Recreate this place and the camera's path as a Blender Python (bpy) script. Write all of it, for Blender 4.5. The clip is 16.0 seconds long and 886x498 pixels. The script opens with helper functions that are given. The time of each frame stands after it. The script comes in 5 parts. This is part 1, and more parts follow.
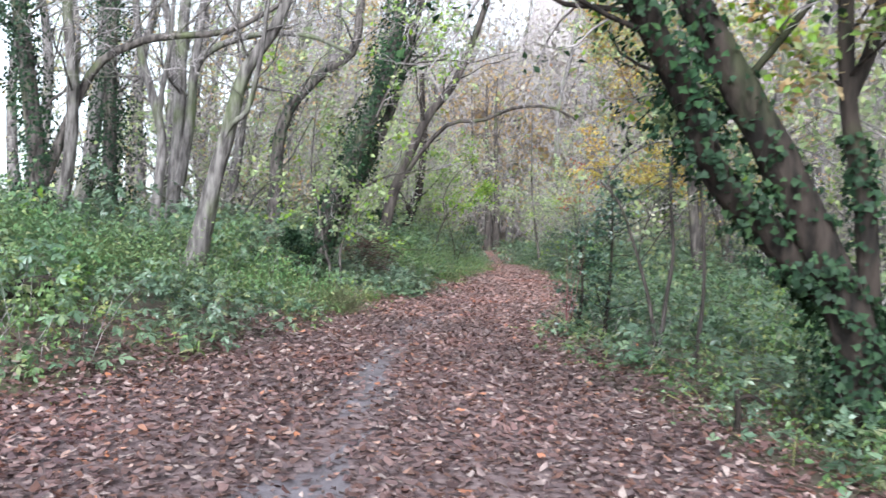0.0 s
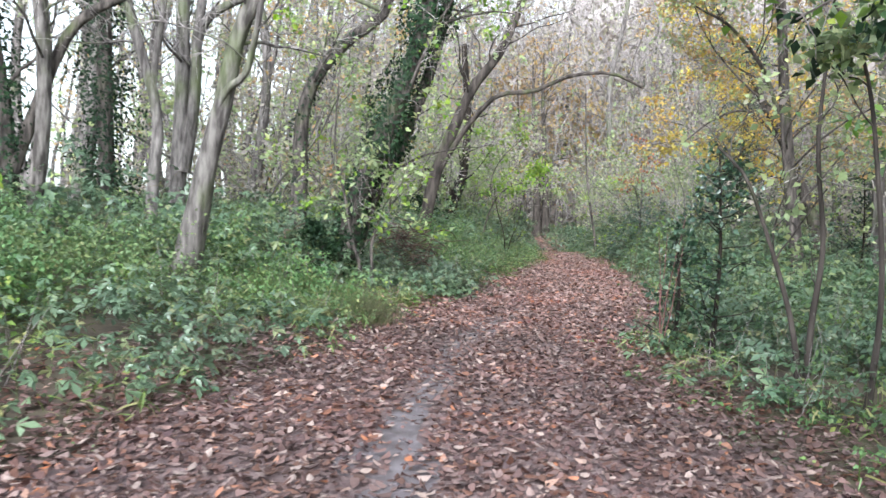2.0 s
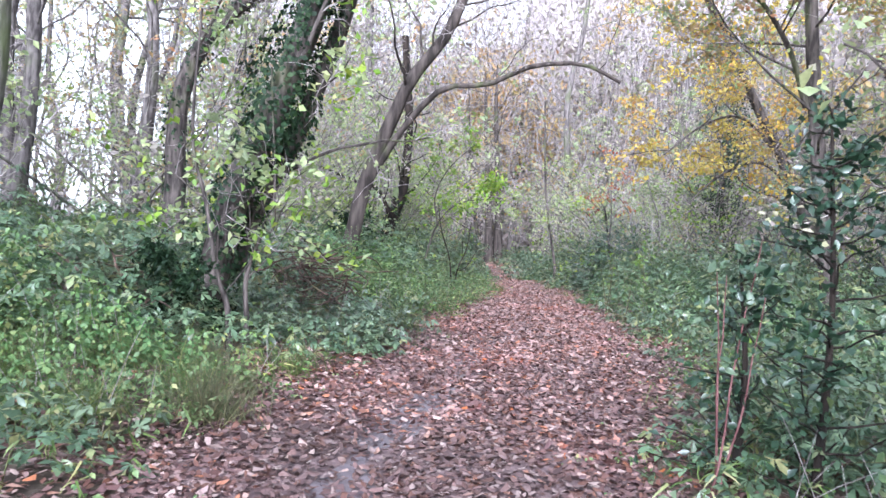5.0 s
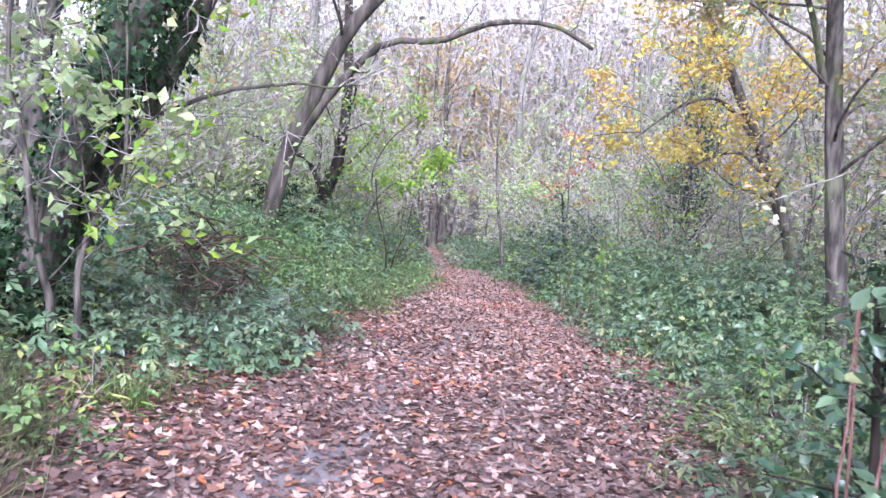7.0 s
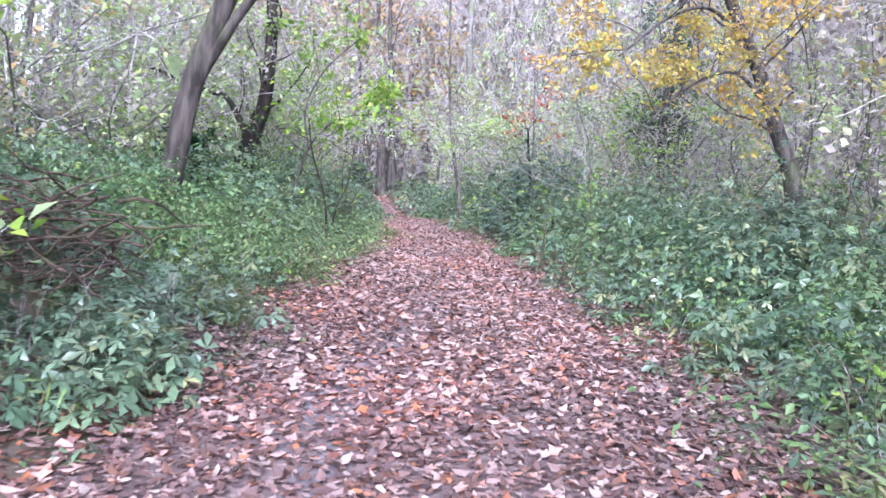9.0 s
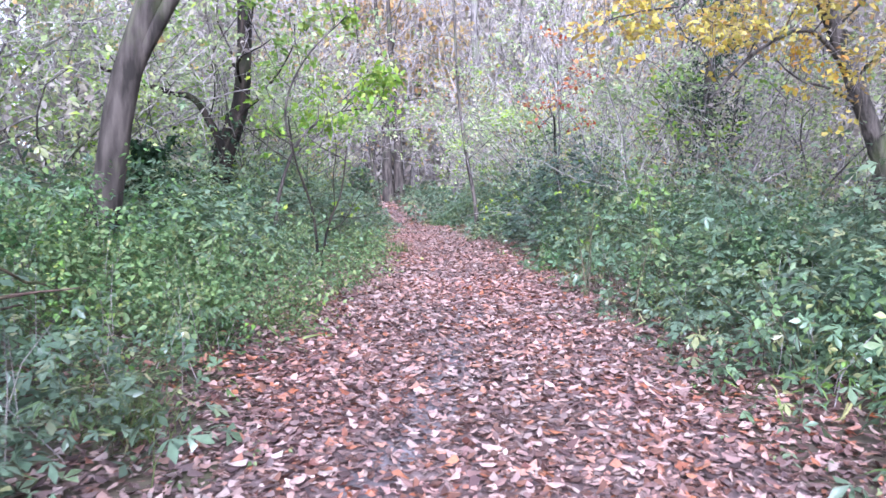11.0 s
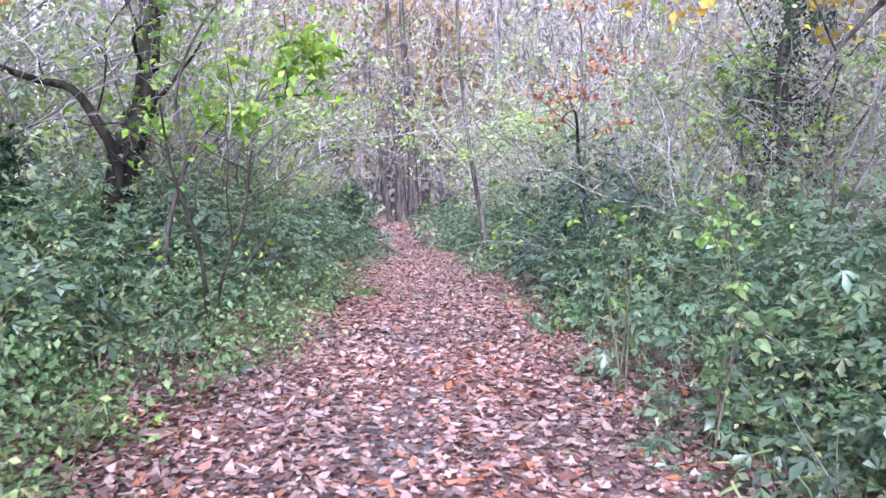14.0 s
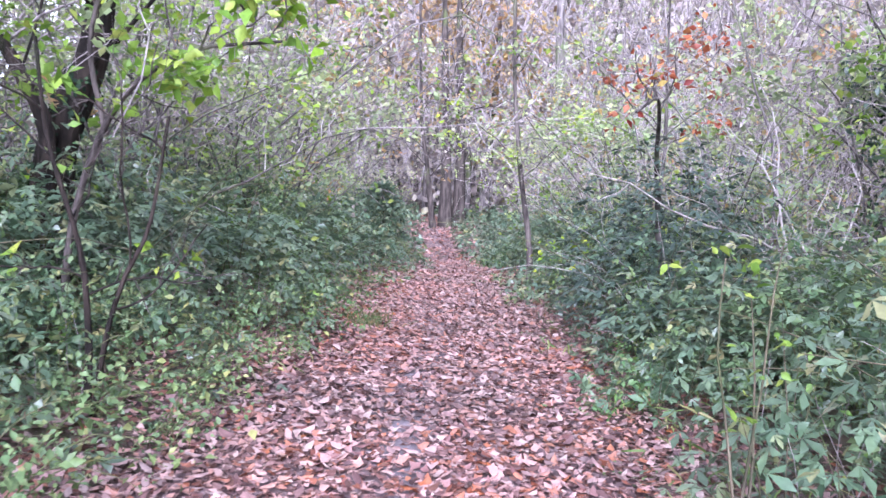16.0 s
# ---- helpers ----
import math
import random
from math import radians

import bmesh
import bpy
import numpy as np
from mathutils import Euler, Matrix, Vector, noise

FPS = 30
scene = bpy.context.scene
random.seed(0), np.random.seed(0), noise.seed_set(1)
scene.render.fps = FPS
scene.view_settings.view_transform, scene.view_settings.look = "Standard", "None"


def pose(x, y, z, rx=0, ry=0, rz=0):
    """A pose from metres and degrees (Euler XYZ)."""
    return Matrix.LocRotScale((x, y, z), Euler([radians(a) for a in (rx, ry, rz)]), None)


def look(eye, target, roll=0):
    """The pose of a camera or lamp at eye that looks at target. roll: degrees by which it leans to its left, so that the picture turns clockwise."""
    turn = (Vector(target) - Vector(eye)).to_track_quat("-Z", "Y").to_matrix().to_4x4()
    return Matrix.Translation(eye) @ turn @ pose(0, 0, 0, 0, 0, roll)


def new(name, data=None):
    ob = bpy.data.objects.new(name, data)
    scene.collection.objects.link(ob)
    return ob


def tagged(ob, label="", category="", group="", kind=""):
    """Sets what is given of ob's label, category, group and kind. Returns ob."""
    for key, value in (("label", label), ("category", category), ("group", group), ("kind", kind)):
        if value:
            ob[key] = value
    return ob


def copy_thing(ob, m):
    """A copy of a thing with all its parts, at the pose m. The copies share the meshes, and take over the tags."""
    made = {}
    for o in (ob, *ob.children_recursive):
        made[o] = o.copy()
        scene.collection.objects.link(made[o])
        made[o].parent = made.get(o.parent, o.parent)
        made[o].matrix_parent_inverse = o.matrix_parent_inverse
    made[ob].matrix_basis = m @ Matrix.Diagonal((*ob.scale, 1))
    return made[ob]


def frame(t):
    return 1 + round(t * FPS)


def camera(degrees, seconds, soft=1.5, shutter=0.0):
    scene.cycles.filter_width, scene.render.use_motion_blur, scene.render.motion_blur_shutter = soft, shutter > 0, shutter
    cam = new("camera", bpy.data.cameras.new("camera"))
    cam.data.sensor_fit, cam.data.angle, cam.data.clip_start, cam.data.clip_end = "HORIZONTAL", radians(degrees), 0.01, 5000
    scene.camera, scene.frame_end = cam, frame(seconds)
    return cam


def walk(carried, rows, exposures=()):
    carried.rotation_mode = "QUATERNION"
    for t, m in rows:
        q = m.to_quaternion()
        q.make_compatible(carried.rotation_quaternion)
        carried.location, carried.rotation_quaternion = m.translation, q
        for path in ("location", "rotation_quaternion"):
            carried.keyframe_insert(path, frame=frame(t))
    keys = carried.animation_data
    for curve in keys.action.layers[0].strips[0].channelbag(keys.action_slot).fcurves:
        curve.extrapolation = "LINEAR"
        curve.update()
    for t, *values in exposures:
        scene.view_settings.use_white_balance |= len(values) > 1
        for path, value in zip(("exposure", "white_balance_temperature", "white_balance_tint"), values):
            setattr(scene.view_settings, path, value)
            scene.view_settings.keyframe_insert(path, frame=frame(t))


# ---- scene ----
cam = camera(56.7, 16.0, shutter=0.3)
METRES, EYE, TILT, LEAN, TURN = 21.7, 1.5, 0.0, 0.0, 0.0
ROWS = [
    (0.0, 0.0, 0.0, 0.0, 0.1, -1.45, -3.94),
    (0.5, -0.0045, 0.0313, -0.0022, 3.54, -2.46, -4.16),
    (1.0, -0.007, 0.0624, -0.0007, 4.08, -2.64, -2.38),
    (1.5, -0.0063, 0.092, 0.0006, 5.18, -1.35, -1.13),
    (2.0, -0.0052, 0.124, 0.0011, 3.2, -2.63, -2.81),
    (2.5, 0.0002, 0.1571, 0.002, 0.95, -2.47, -1.91),
    (3.0, -0.0008, 0.19, 0.0016, 0.4, -1.77, -2.91),
    (3.5, 0.0028, 0.2225, 0.0011, 0.22, -0.75, -2.63),
    (4.0, 0.0025, 0.2571, 0.0004, -0.35, -0.77, -2.57),
    (6.5, 0.0105, 0.407, 0.0004, -0.63, -1.24, -5.76),
    (7.0, 0.0124, 0.4364, 0.0005, -4.07, -1.65, -6.29),
    (7.5, 0.013, 0.4676, -0.0002, -3.08, -1.87, -5.58),
    (8.0, 0.0142, 0.4967, -0.0003, -4.64, -5.35, -4.76),
    (8.5, 0.0191, 0.5267, 0.0007, -6.17, -5.75, -3.12),
    (9.0, 0.0212, 0.5586, 0.0003, -7.58, -5.18, -4.04),
    (9.5, 0.025, 0.5898, 0.001, -10.57, -4.94, -2.61),
    (10.0, 0.0251, 0.6217, 0.0004, -7.54, -4.75, 0.07),
    (12.5, 0.0661, 0.7726, 0.0026, -6.77, -5.87, -1.68),
    (13.0, 0.0763, 0.8026, 0.0028, -7.52, -4.4, 0.07),
    (13.5, 0.0821, 0.8343, 0.0015, -4.7, -4.33, 0.14),
    (14.0, 0.0892, 0.8639, 0.0022, -4.54, -4.0, -0.61),
    (14.5, 0.0945, 0.8928, 0.0026, -2.87, -4.34, -1.04),
    (15.0, 0.0987, 0.9248, 0.0027, -3.2, -5.26, -5.0),
    (15.5, 0.1046, 0.9548, 0.0037, -0.91, -3.72, -4.18),
    (16.0, 0.1095, 0.9862, 0.0031, -0.79, -3.86, -4.38),
]
walk(cam, [(t, pose(0, 0, EYE, TILT, LEAN, TURN) @ pose(METRES * x, METRES * y, METRES * z, 90 + pitch, roll, yaw)) for t, x, y, z, yaw, pitch, roll in ROWS], [(0, 2.15, 5750, 4), (1.5, 2.1, 5900, 1), (2.5, 2.35, 5900, 5), (4, 2.4, 5650, 11), (7.5, 2.75, 5350, 17), (10, 2.8, 5200, 18), (12.5, 2.75, 5250, 18), (14.5, 2.75, 5250, 23), (16, 2.75, 5300, 27)])

# ---- world and sun: bright overcast autumn sky ----
world = bpy.data.worlds.new("overcast_sky")
scene.world = world
world.use_nodes = True
wn, wl = world.node_tree.nodes, world.node_tree.links
sky = wn.new("ShaderNodeTexSky")
sky.sky_type, sky.sun_disc = "NISHITA", False
sky.sun_elevation, sky.sun_rotation = radians(33), radians(189)
sky.air_density, sky.dust_density, sky.ozone_density = 1.0, 1.5, 1.0
cloud = wn.new("ShaderNodeHueSaturation")
cloud.inputs["Saturation"].default_value = 0.2
wl.new(sky.outputs[0], cloud.inputs["Color"])
wl.new(cloud.outputs[0], wn["Background"].inputs["Color"])
wn["Background"].inputs["Strength"].default_value = 0.1
sun = new("sun", bpy.data.lights.new("sun", "SUN"))
sun.data.energy, sun.data.angle, sun.data.color = 1.5, radians(40), (1.0, 0.98, 0.96)
sun.matrix_world = look((0, 0, 30), (2.0, 12.5, 21.8))

# ---- materials ----


def nodes_of(name):
    m = bpy.data.materials.new(name)
    m.use_nodes = True
    return m, m.node_tree.nodes, m.node_tree.links, m.node_tree.nodes["Principled BSDF"]


def ramp_of(n, stops):
    r = n.new("ShaderNodeValToRGB")
    while len(r.color_ramp.elements) < len(stops):
        r.color_ramp.elements.new(0.5)
    for e, (p, c) in zip(r.color_ramp.elements, stops):
        e.position, e.color = p, (*c, 1)
    return r


def noise_of(n, l, scale, stretch=(1, 1, 1), detail=4.0):
    tc, mp, nz = n.new("ShaderNodeTexCoord"), n.new("ShaderNodeMapping"), n.new("ShaderNodeTexNoise")
    mp.inputs["Scale"].default_value = stretch
    nz.inputs["Scale"].default_value, nz.inputs["Detail"].default_value = scale, detail
    l.new(tc.outputs["Object"], mp.inputs["Vector"])
    l.new(mp.outputs[0], nz.inputs["Vector"])
    return nz


def leaf_material(name, stops, rough=0.5, through_light=0.25, mottle=35.0, gloss=0.5, drift_by=1.0):
    """Leaves that differ one by one, with a fine mottle; thin, so some light comes through."""
    m, n, l, b = nodes_of(name)
    geo, ramp = n.new("ShaderNodeNewGeometry"), ramp_of(n, stops)
    l.new(geo.outputs["Random Per Island"], ramp.inputs["Fac"])
    nz = noise_of(n, l, mottle)
    var = n.new("ShaderNodeMapRange")
    var.inputs["To Min"].default_value, var.inputs["To Max"].default_value = 0.6, 1.4
    l.new(nz.outputs["Fac"], var.inputs["Value"])
    big = noise_of(n, l, 0.45)
    var2 = n.new("ShaderNodeMapRange")
    var2.inputs["From Min"].default_value, var2.inputs["From Max"].default_value = 0.3, 0.7
    var2.inputs["To Min"].default_value, var2.inputs["To Max"].default_value = 0.75, 1.25
    l.new(big.outputs["Fac"], var2.inputs["Value"])
    mul = n.new("ShaderNodeMath")
    mul.operation = "MULTIPLY"
    l.new(var.outputs[0], mul.inputs[0])
    l.new(var2.outputs[0], mul.inputs[1])
    hs = n.new("ShaderNodeHueSaturation")
    l.new(ramp.outputs["Color"], hs.inputs["Color"])
    l.new(mul.outputs[0], hs.inputs["Value"])
    drift = noise_of(n, l, 0.8)
    hue, sat = n.new("ShaderNodeMapRange"), n.new("ShaderNodeMapRange")
    for node, a, z in ((hue, 0.5 + 0.012 * drift_by, 0.5 - 0.014 * drift_by), (sat, 0.9, 1.15)):
        node.inputs["From Min"].default_value, node.inputs["From Max"].default_value = 0.35, 0.65
        node.inputs["To Min"].default_value, node.inputs["To Max"].default_value = a, z
    l.new(drift.outputs["Fac"], hue.inputs["Value"])
    l.new(big.outputs["Fac"], sat.inputs["Value"])
    l.new(hue.outputs[0], hs.inputs["Hue"])
    l.new(sat.outputs[0], hs.inputs["Saturation"])
    l.new(hs.outputs["Color"], b.inputs["Base Color"])
    b.inputs["Roughness"].default_value = rough
    b.inputs["Specular IOR Level"].default_value = gloss
    if through_light:
        tr, mix = n.new("ShaderNodeBsdfTranslucent"), n.new("ShaderNodeMixShader")
        l.new(hs.outputs["Color"], tr.inputs["Color"])
        mix.inputs["Fac"].default_value = through_light
        l.new(b.outputs[0], mix.inputs[1])
        l.new(tr.outputs[0], mix.inputs[2])
        l.new(mix.outputs[0], n["Material Output"].inputs["Surface"])
    return m


def bark_material(name, dark, light, moss=(0.10, 0.13, 0.04), moss_amount=0.45, scale=14.0, bump=0.9):
    m, n, l, b = nodes_of(name)
    nz = noise_of(n, l, scale, (1, 1, 0.22), 8.0)
    ramp = ramp_of(n, [(0.38, dark), (0.64, light)])
    l.new(nz.outputs["Fac"], ramp.inputs["Fac"])
    patch = noise_of(n, l, 1.7, (1, 1, 0.5))
    lim = n.new("ShaderNodeMapRange")
    lim.inputs["From Min"].default_value, lim.inputs["From Max"].default_value = 0.62 - 0.3 * moss_amount, 0.8 - 0.3 * moss_amount
    lim.inputs["To Max"].default_value = 0.75
    l.new(patch.outputs["Fac"], lim.inputs["Value"])
    mix = n.new("ShaderNodeMixRGB")
    mix.inputs["Color2"].default_value = (*moss, 1)
    l.new(lim.outputs[0], mix.inputs["Fac"])
    l.new(ramp.outputs["Color"], mix.inputs["Color1"])
    l.new(mix.outputs[0], b.inputs["Base Color"])
    b.inputs["Roughness"].default_value = 0.9
    b.inputs["Specular IOR Level"].default_value = 0.25
    bp = n.new("ShaderNodeBump")
    bp.inputs["Strength"].default_value, bp.inputs["Distance"].default_value = bump, 0.05
    l.new(nz.outputs["Fac"], bp.inputs["Height"])
    l.new(bp.outputs[0], b.inputs["Normal"])
    return m


def soil_material(name, stops, rough, scale=5.0, bump=0.5):
    m, n, l, b = nodes_of(name)
    nz, fine = noise_of(n, l, scale, detail=8.0), noise_of(n, l, scale * 14)
    add = n.new("ShaderNodeMath")
    add.operation = "MULTIPLY_ADD"
    add.inputs[1].default_value, add.inputs[2].default_value = 0.35, -0.17
    l.new(fine.outputs["Fac"], add.inputs[0])
    s = n.new("ShaderNodeMath")
    l.new(add.outputs[0], s.inputs[0])
    l.new(nz.outputs["Fac"], s.inputs[1])
    ramp = ramp_of(n, stops)
    l.new(s.outputs[0], ramp.inputs["Fac"])
    l.new(ramp.outputs["Color"], b.inputs["Base Color"])
    rr = n.new("ShaderNodeMapRange")
    rr.inputs["To Min"].default_value, rr.inputs["To Max"].default_value = rough - 0.2, rough + 0.2
    l.new(nz.outputs["Fac"], rr.inputs["Value"])
    l.new(rr.outputs[0], b.inputs["Roughness"])
    bp = n.new("ShaderNodeBump")
    bp.inputs["Strength"].default_value, bp.inputs["Distance"].default_value = bump, 0.02
    l.new(s.outputs[0], bp.inputs["Height"])
    l.new(bp.outputs[0], b.inputs["Normal"])
    return m


BARK = bark_material("bark_grey_brown", (0.035, 0.029, 0.027), (0.135, 0.112, 0.103), moss_amount=0.22)
BARK_PALE = bark_material("bark_pale_grey", (0.05, 0.042, 0.04), (0.17, 0.15, 0.142), moss_amount=0.3)
BARK_DARK = bark_material("bark_dark_wet", (0.008, 0.006, 0.005), (0.040, 0.029, 0.024), moss=(0.05, 0.06, 0.025), moss_amount=0.15, scale=12.0, bump=1.0)
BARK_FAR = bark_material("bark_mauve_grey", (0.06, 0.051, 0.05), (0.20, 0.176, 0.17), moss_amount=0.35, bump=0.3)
BARK_BROWN = bark_material("bark_smooth_brown", (0.024, 0.019, 0.017), (0.088, 0.071, 0.064), moss_amount=0.15, scale=9.0, bump=0.5)
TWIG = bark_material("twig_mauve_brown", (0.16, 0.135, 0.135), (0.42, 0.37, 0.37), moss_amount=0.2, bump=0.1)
TWIG_PALE = bark_material("twig_straw_grey", (0.24, 0.21, 0.20), (0.50, 0.455, 0.43), moss_amount=0.1, bump=0.1)
DEADWOOD = bark_material("dead_wood", (0.035, 0.022, 0.018), (0.15, 0.10, 0.08), moss_amount=0.1)
NETTLE = leaf_material("nettle_leaf", [(0.0, (0.085, 0.145, 0.06)), (0.45, (0.13, 0.20, 0.083)), (0.85, (0.18, 0.255, 0.108)), (1.0, (0.29, 0.30, 0.13))], through_light=0.35, drift_by=2.0)
BRAMBLE = leaf_material("bramble_leaf", [(0.0, (0.075, 0.12, 0.072)), (0.5, (0.118, 0.175, 0.104)), (0.85, (0.17, 0.235, 0.14)), (1.0, (0.27, 0.26, 0.12))], rough=0.34, through_light=0.3, gloss=0.7, drift_by=1.6)
BRAMBLE_DARK = leaf_material("dark_bramble_leaf", [(0.0, (0.03, 0.052, 0.036)), (0.6, (0.05, 0.085, 0.056)), (1.0, (0.08, 0.125, 0.085))], rough=0.34, through_light=0.2, gloss=0.7)
IVY = leaf_material("ivy_leaf", [(0.0, (0.010, 0.023, 0.011)), (0.6, (0.018, 0.039, 0.018)), (1.0, (0.038, 0.07, 0.028))], rough=0.6, through_light=0.12, gloss=0.2)
HOLLY = leaf_material("holly_leaf", [(0.0, (0.015, 0.035, 0.02)), (0.7, (0.03, 0.065, 0.035)), (1.0, (0.05, 0.10, 0.05))], rough=0.3, through_light=0.05, gloss=0.7)
GRASS = leaf_material("grass_blade", [(0.0, (0.07, 0.12, 0.03)), (0.6, (0.14, 0.20, 0.06)), (1.0, (0.30, 0.27, 0.13))])
LIME = leaf_material("fresh_green_leaf", [(0.0, (0.12, 0.22, 0.03)), (0.6, (0.22, 0.34, 0.05)), (1.0, (0.36, 0.42, 0.08))], through_light=0.4)
FRESH = leaf_material("fresh_weed_leaf", [(0.0, (0.16, 0.27, 0.07)), (0.6, (0.21, 0.32, 0.085)), (1.0, (0.36, 0.38, 0.13))], through_light=0.3)
SAGE = leaf_material("pale_autumn_green_leaf", [(0.0, (0.24, 0.30, 0.15)), (0.6, (0.36, 0.43, 0.21)), (1.0, (0.49, 0.51, 0.25))], through_light=0.45)
YELLOW = leaf_material("yellow_autumn_leaf", [(0.0, (0.46, 0.36, 0.09)), (0.6, (0.62, 0.50, 0.13)), (1.0, (0.56, 0.31, 0.09))], through_light=0.4)
OCHRE = leaf_material("ochre_autumn_leaf", [(0.0, (0.32, 0.24, 0.12)), (0.6, (0.46, 0.34, 0.16)), (1.0, (0.48, 0.27, 0.14))], through_light=0.45)
RUSSET = leaf_material("russet_autumn_leaf", [(0.0, (0.28, 0.05, 0.025)), (0.5, (0.42, 0.10, 0.03)), (1.0, (0.55, 0.22, 0.06))], through_light=0.4)
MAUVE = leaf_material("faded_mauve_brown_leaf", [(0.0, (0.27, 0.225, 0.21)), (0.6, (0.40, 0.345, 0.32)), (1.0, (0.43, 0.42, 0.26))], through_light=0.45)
LITTER = leaf_material("fallen_leaf", [(0.0, (0.04, 0.023, 0.024)), (0.2, (0.15, 0.072, 0.052)), (0.36, (0.075, 0.044, 0.047)), (0.55, (0.19, 0.115, 0.105)), (0.7, (0.10, 0.055, 0.052)), (0.84, (0.24, 0.165, 0.155)), (0.95, (0.34, 0.26, 0.235)), (1.0, (0.34, 0.13, 0.065))], rough=0.5, through_light=0.08, mottle=60.0, gloss=0.4, drift_by=0.15)
LITTER_RED = leaf_material("fallen_copper_leaf", [(0.0, (0.12, 0.05, 0.045)), (0.14, (0.30, 0.115, 0.062)), (0.3, (0.38, 0.245, 0.228)), (0.44, (0.14, 0.07, 0.068)), (0.6, (0.41, 0.275, 0.252)), (0.74, (0.31, 0.14, 0.098)), (0.9, (0.45, 0.34, 0.315)), (1.0, (0.34, 0.21, 0.185))], rough=0.5, through_light=0.08, mottle=60.0, gloss=0.4, drift_by=0.15)
CANE = bark_material("green_brown_cane", (0.05, 0.045, 0.03), (0.16, 0.13, 0.09), moss_amount=0.5, bump=0.1)
RED_STEM = bark_material("dull_red_stem", (0.10, 0.04, 0.04), (0.24, 0.12, 0.115), moss_amount=0.0, bump=0.1)
DRY = leaf_material("dry_grass_blade", [(0.0, (0.09, 0.09, 0.045)), (0.6, (0.17, 0.16, 0.085)), (1.0, (0.12, 0.15, 0.06))])
MUD = soil_material("damp_path_mud", [(0.3, (0.085, 0.066, 0.073)), (0.55, (0.145, 0.119, 0.131)), (0.75, (0.21, 0.18, 0.197))], 0.45)
MOULD = soil_material("leaf_mould", [(0.3, (0.07, 0.044, 0.045)), (0.5, (0.145, 0.096, 0.096)), (0.72, (0.25, 0.18, 0.176))], 0.7, scale=9.0, bump=0.9)
SOIL = soil_material("woodland_soil", [(0.3, (0.04, 0.03, 0.022)), (0.5, (0.10, 0.075, 0.055)), (0.7, (0.10, 0.10, 0.05))], 0.85, scale=1.3)
# pale mauve: the haze of distance is mixed into this colour
DISTANCE = soil_material("distant_wood_haze", [(0.3, (0.20, 0.168, 0.165)), (0.5, (0.32, 0.276, 0.27)), (0.7, (0.43, 0.385, 0.37))], 0.95, scale=0.5, bump=0.0)

# ---- shape of the land ----
LEFT = [(-40, -4.5), (0, -4.3), (5, -3.8), (7.2, -2.6), (9, -2.3), (11.6, -1.6), (14, -1.25), (16, -0.85), (17.3, -0.4), (19, 0.0), (21.5, 0.25), (24, 0.6), (27, 1.15), (30, 1.65), (34, 1.9), (39, 2.4), (42, 2.4), (50, 2.2), (60, 1.75), (70, 0.6), (90, -5.0)]
RIGHT = [(-40, 3.0), (0, 2.9), (6.4, 2.4), (8.5, 1.9), (11, 1.3), (13.6, 1.8), (15, 2.4), (17.2, 3.05), (19.7, 3.2), (22, 3.4), (25, 3.65), (27, 3.85), (28.5, 3.75), (33, 3.65), (40, 3.6), (42, 3.5), (50, 3.2), (60, 2.9), (70, 1.8), (90, -3.5)]
TRACK = [(-40, -0.9), (4.7, -0.7), (8, -0.6), (11.4, -0.5), (14.8, 0.1), (18, 0.7), (22.8, 2.0), (25.9, 2.25), (30.2, 2.5), (40, 2.95), (60, 2.3), (90, -4.2)]


def along(table, y):
    return np.interp(y, [a for a, _ in table], [b for _, b in table])


def off_path(x, y):
    """Metres outside the path's edge, to its left and right; below 0 on the path."""
    wob = 0.12 * np.sin(y * 2.3 + 1) + 0.09 * np.sin(y * 5.1)
    return along(LEFT, y) + wob - x, x - along(RIGHT, y) - 0.1 * np.sin(y * 2.9) - 0.08 * np.sin(y * 6.3 + 2)


def ground_z(x, y):
    x, y = np.asarray(x, float), np.asarray(y, float)
    dl, dr = off_path(x, y)
    up = np.clip(0.16 * np.maximum(dl, 0), 0, 1.0) + np.clip(0.06 * np.maximum(dr, 0), 0, 0.5)
    far = np.clip((y - 45) / 40, 0, 1) * 0.5 - 0.4 * np.exp(-((y - 46) / 5) ** 2)
    bump = 0.03 * np.sin(x * 1.7 + y * 0.6) * np.sin(y * 1.3 - x * 0.4) + 0.012 * np.sin(x * 5.3) * np.sin(y * 4.7)
    track = -0.035 * np.exp(-((x - along(TRACK, y)) / 0.3) ** 2)
    return up + far + bump * np.clip(0.4 + np.maximum(dl, dr), 0.3, 1.5) + track


def patchy(x, y, k=1.0, s=0.0):
    """Smooth uneven field, about 0 to 1."""
    return 0.5 + 0.2 * (np.sin(x * 1.1 * k + 0.7 * y * k + s) + np.sin(y * 0.9 * k - x * 0.5 * k + 2 * s + 1) + 0.8 * np.sin(x * 2.7 * k - y * 2.1 * k + 3 * s))


# ---- mesh helpers ----


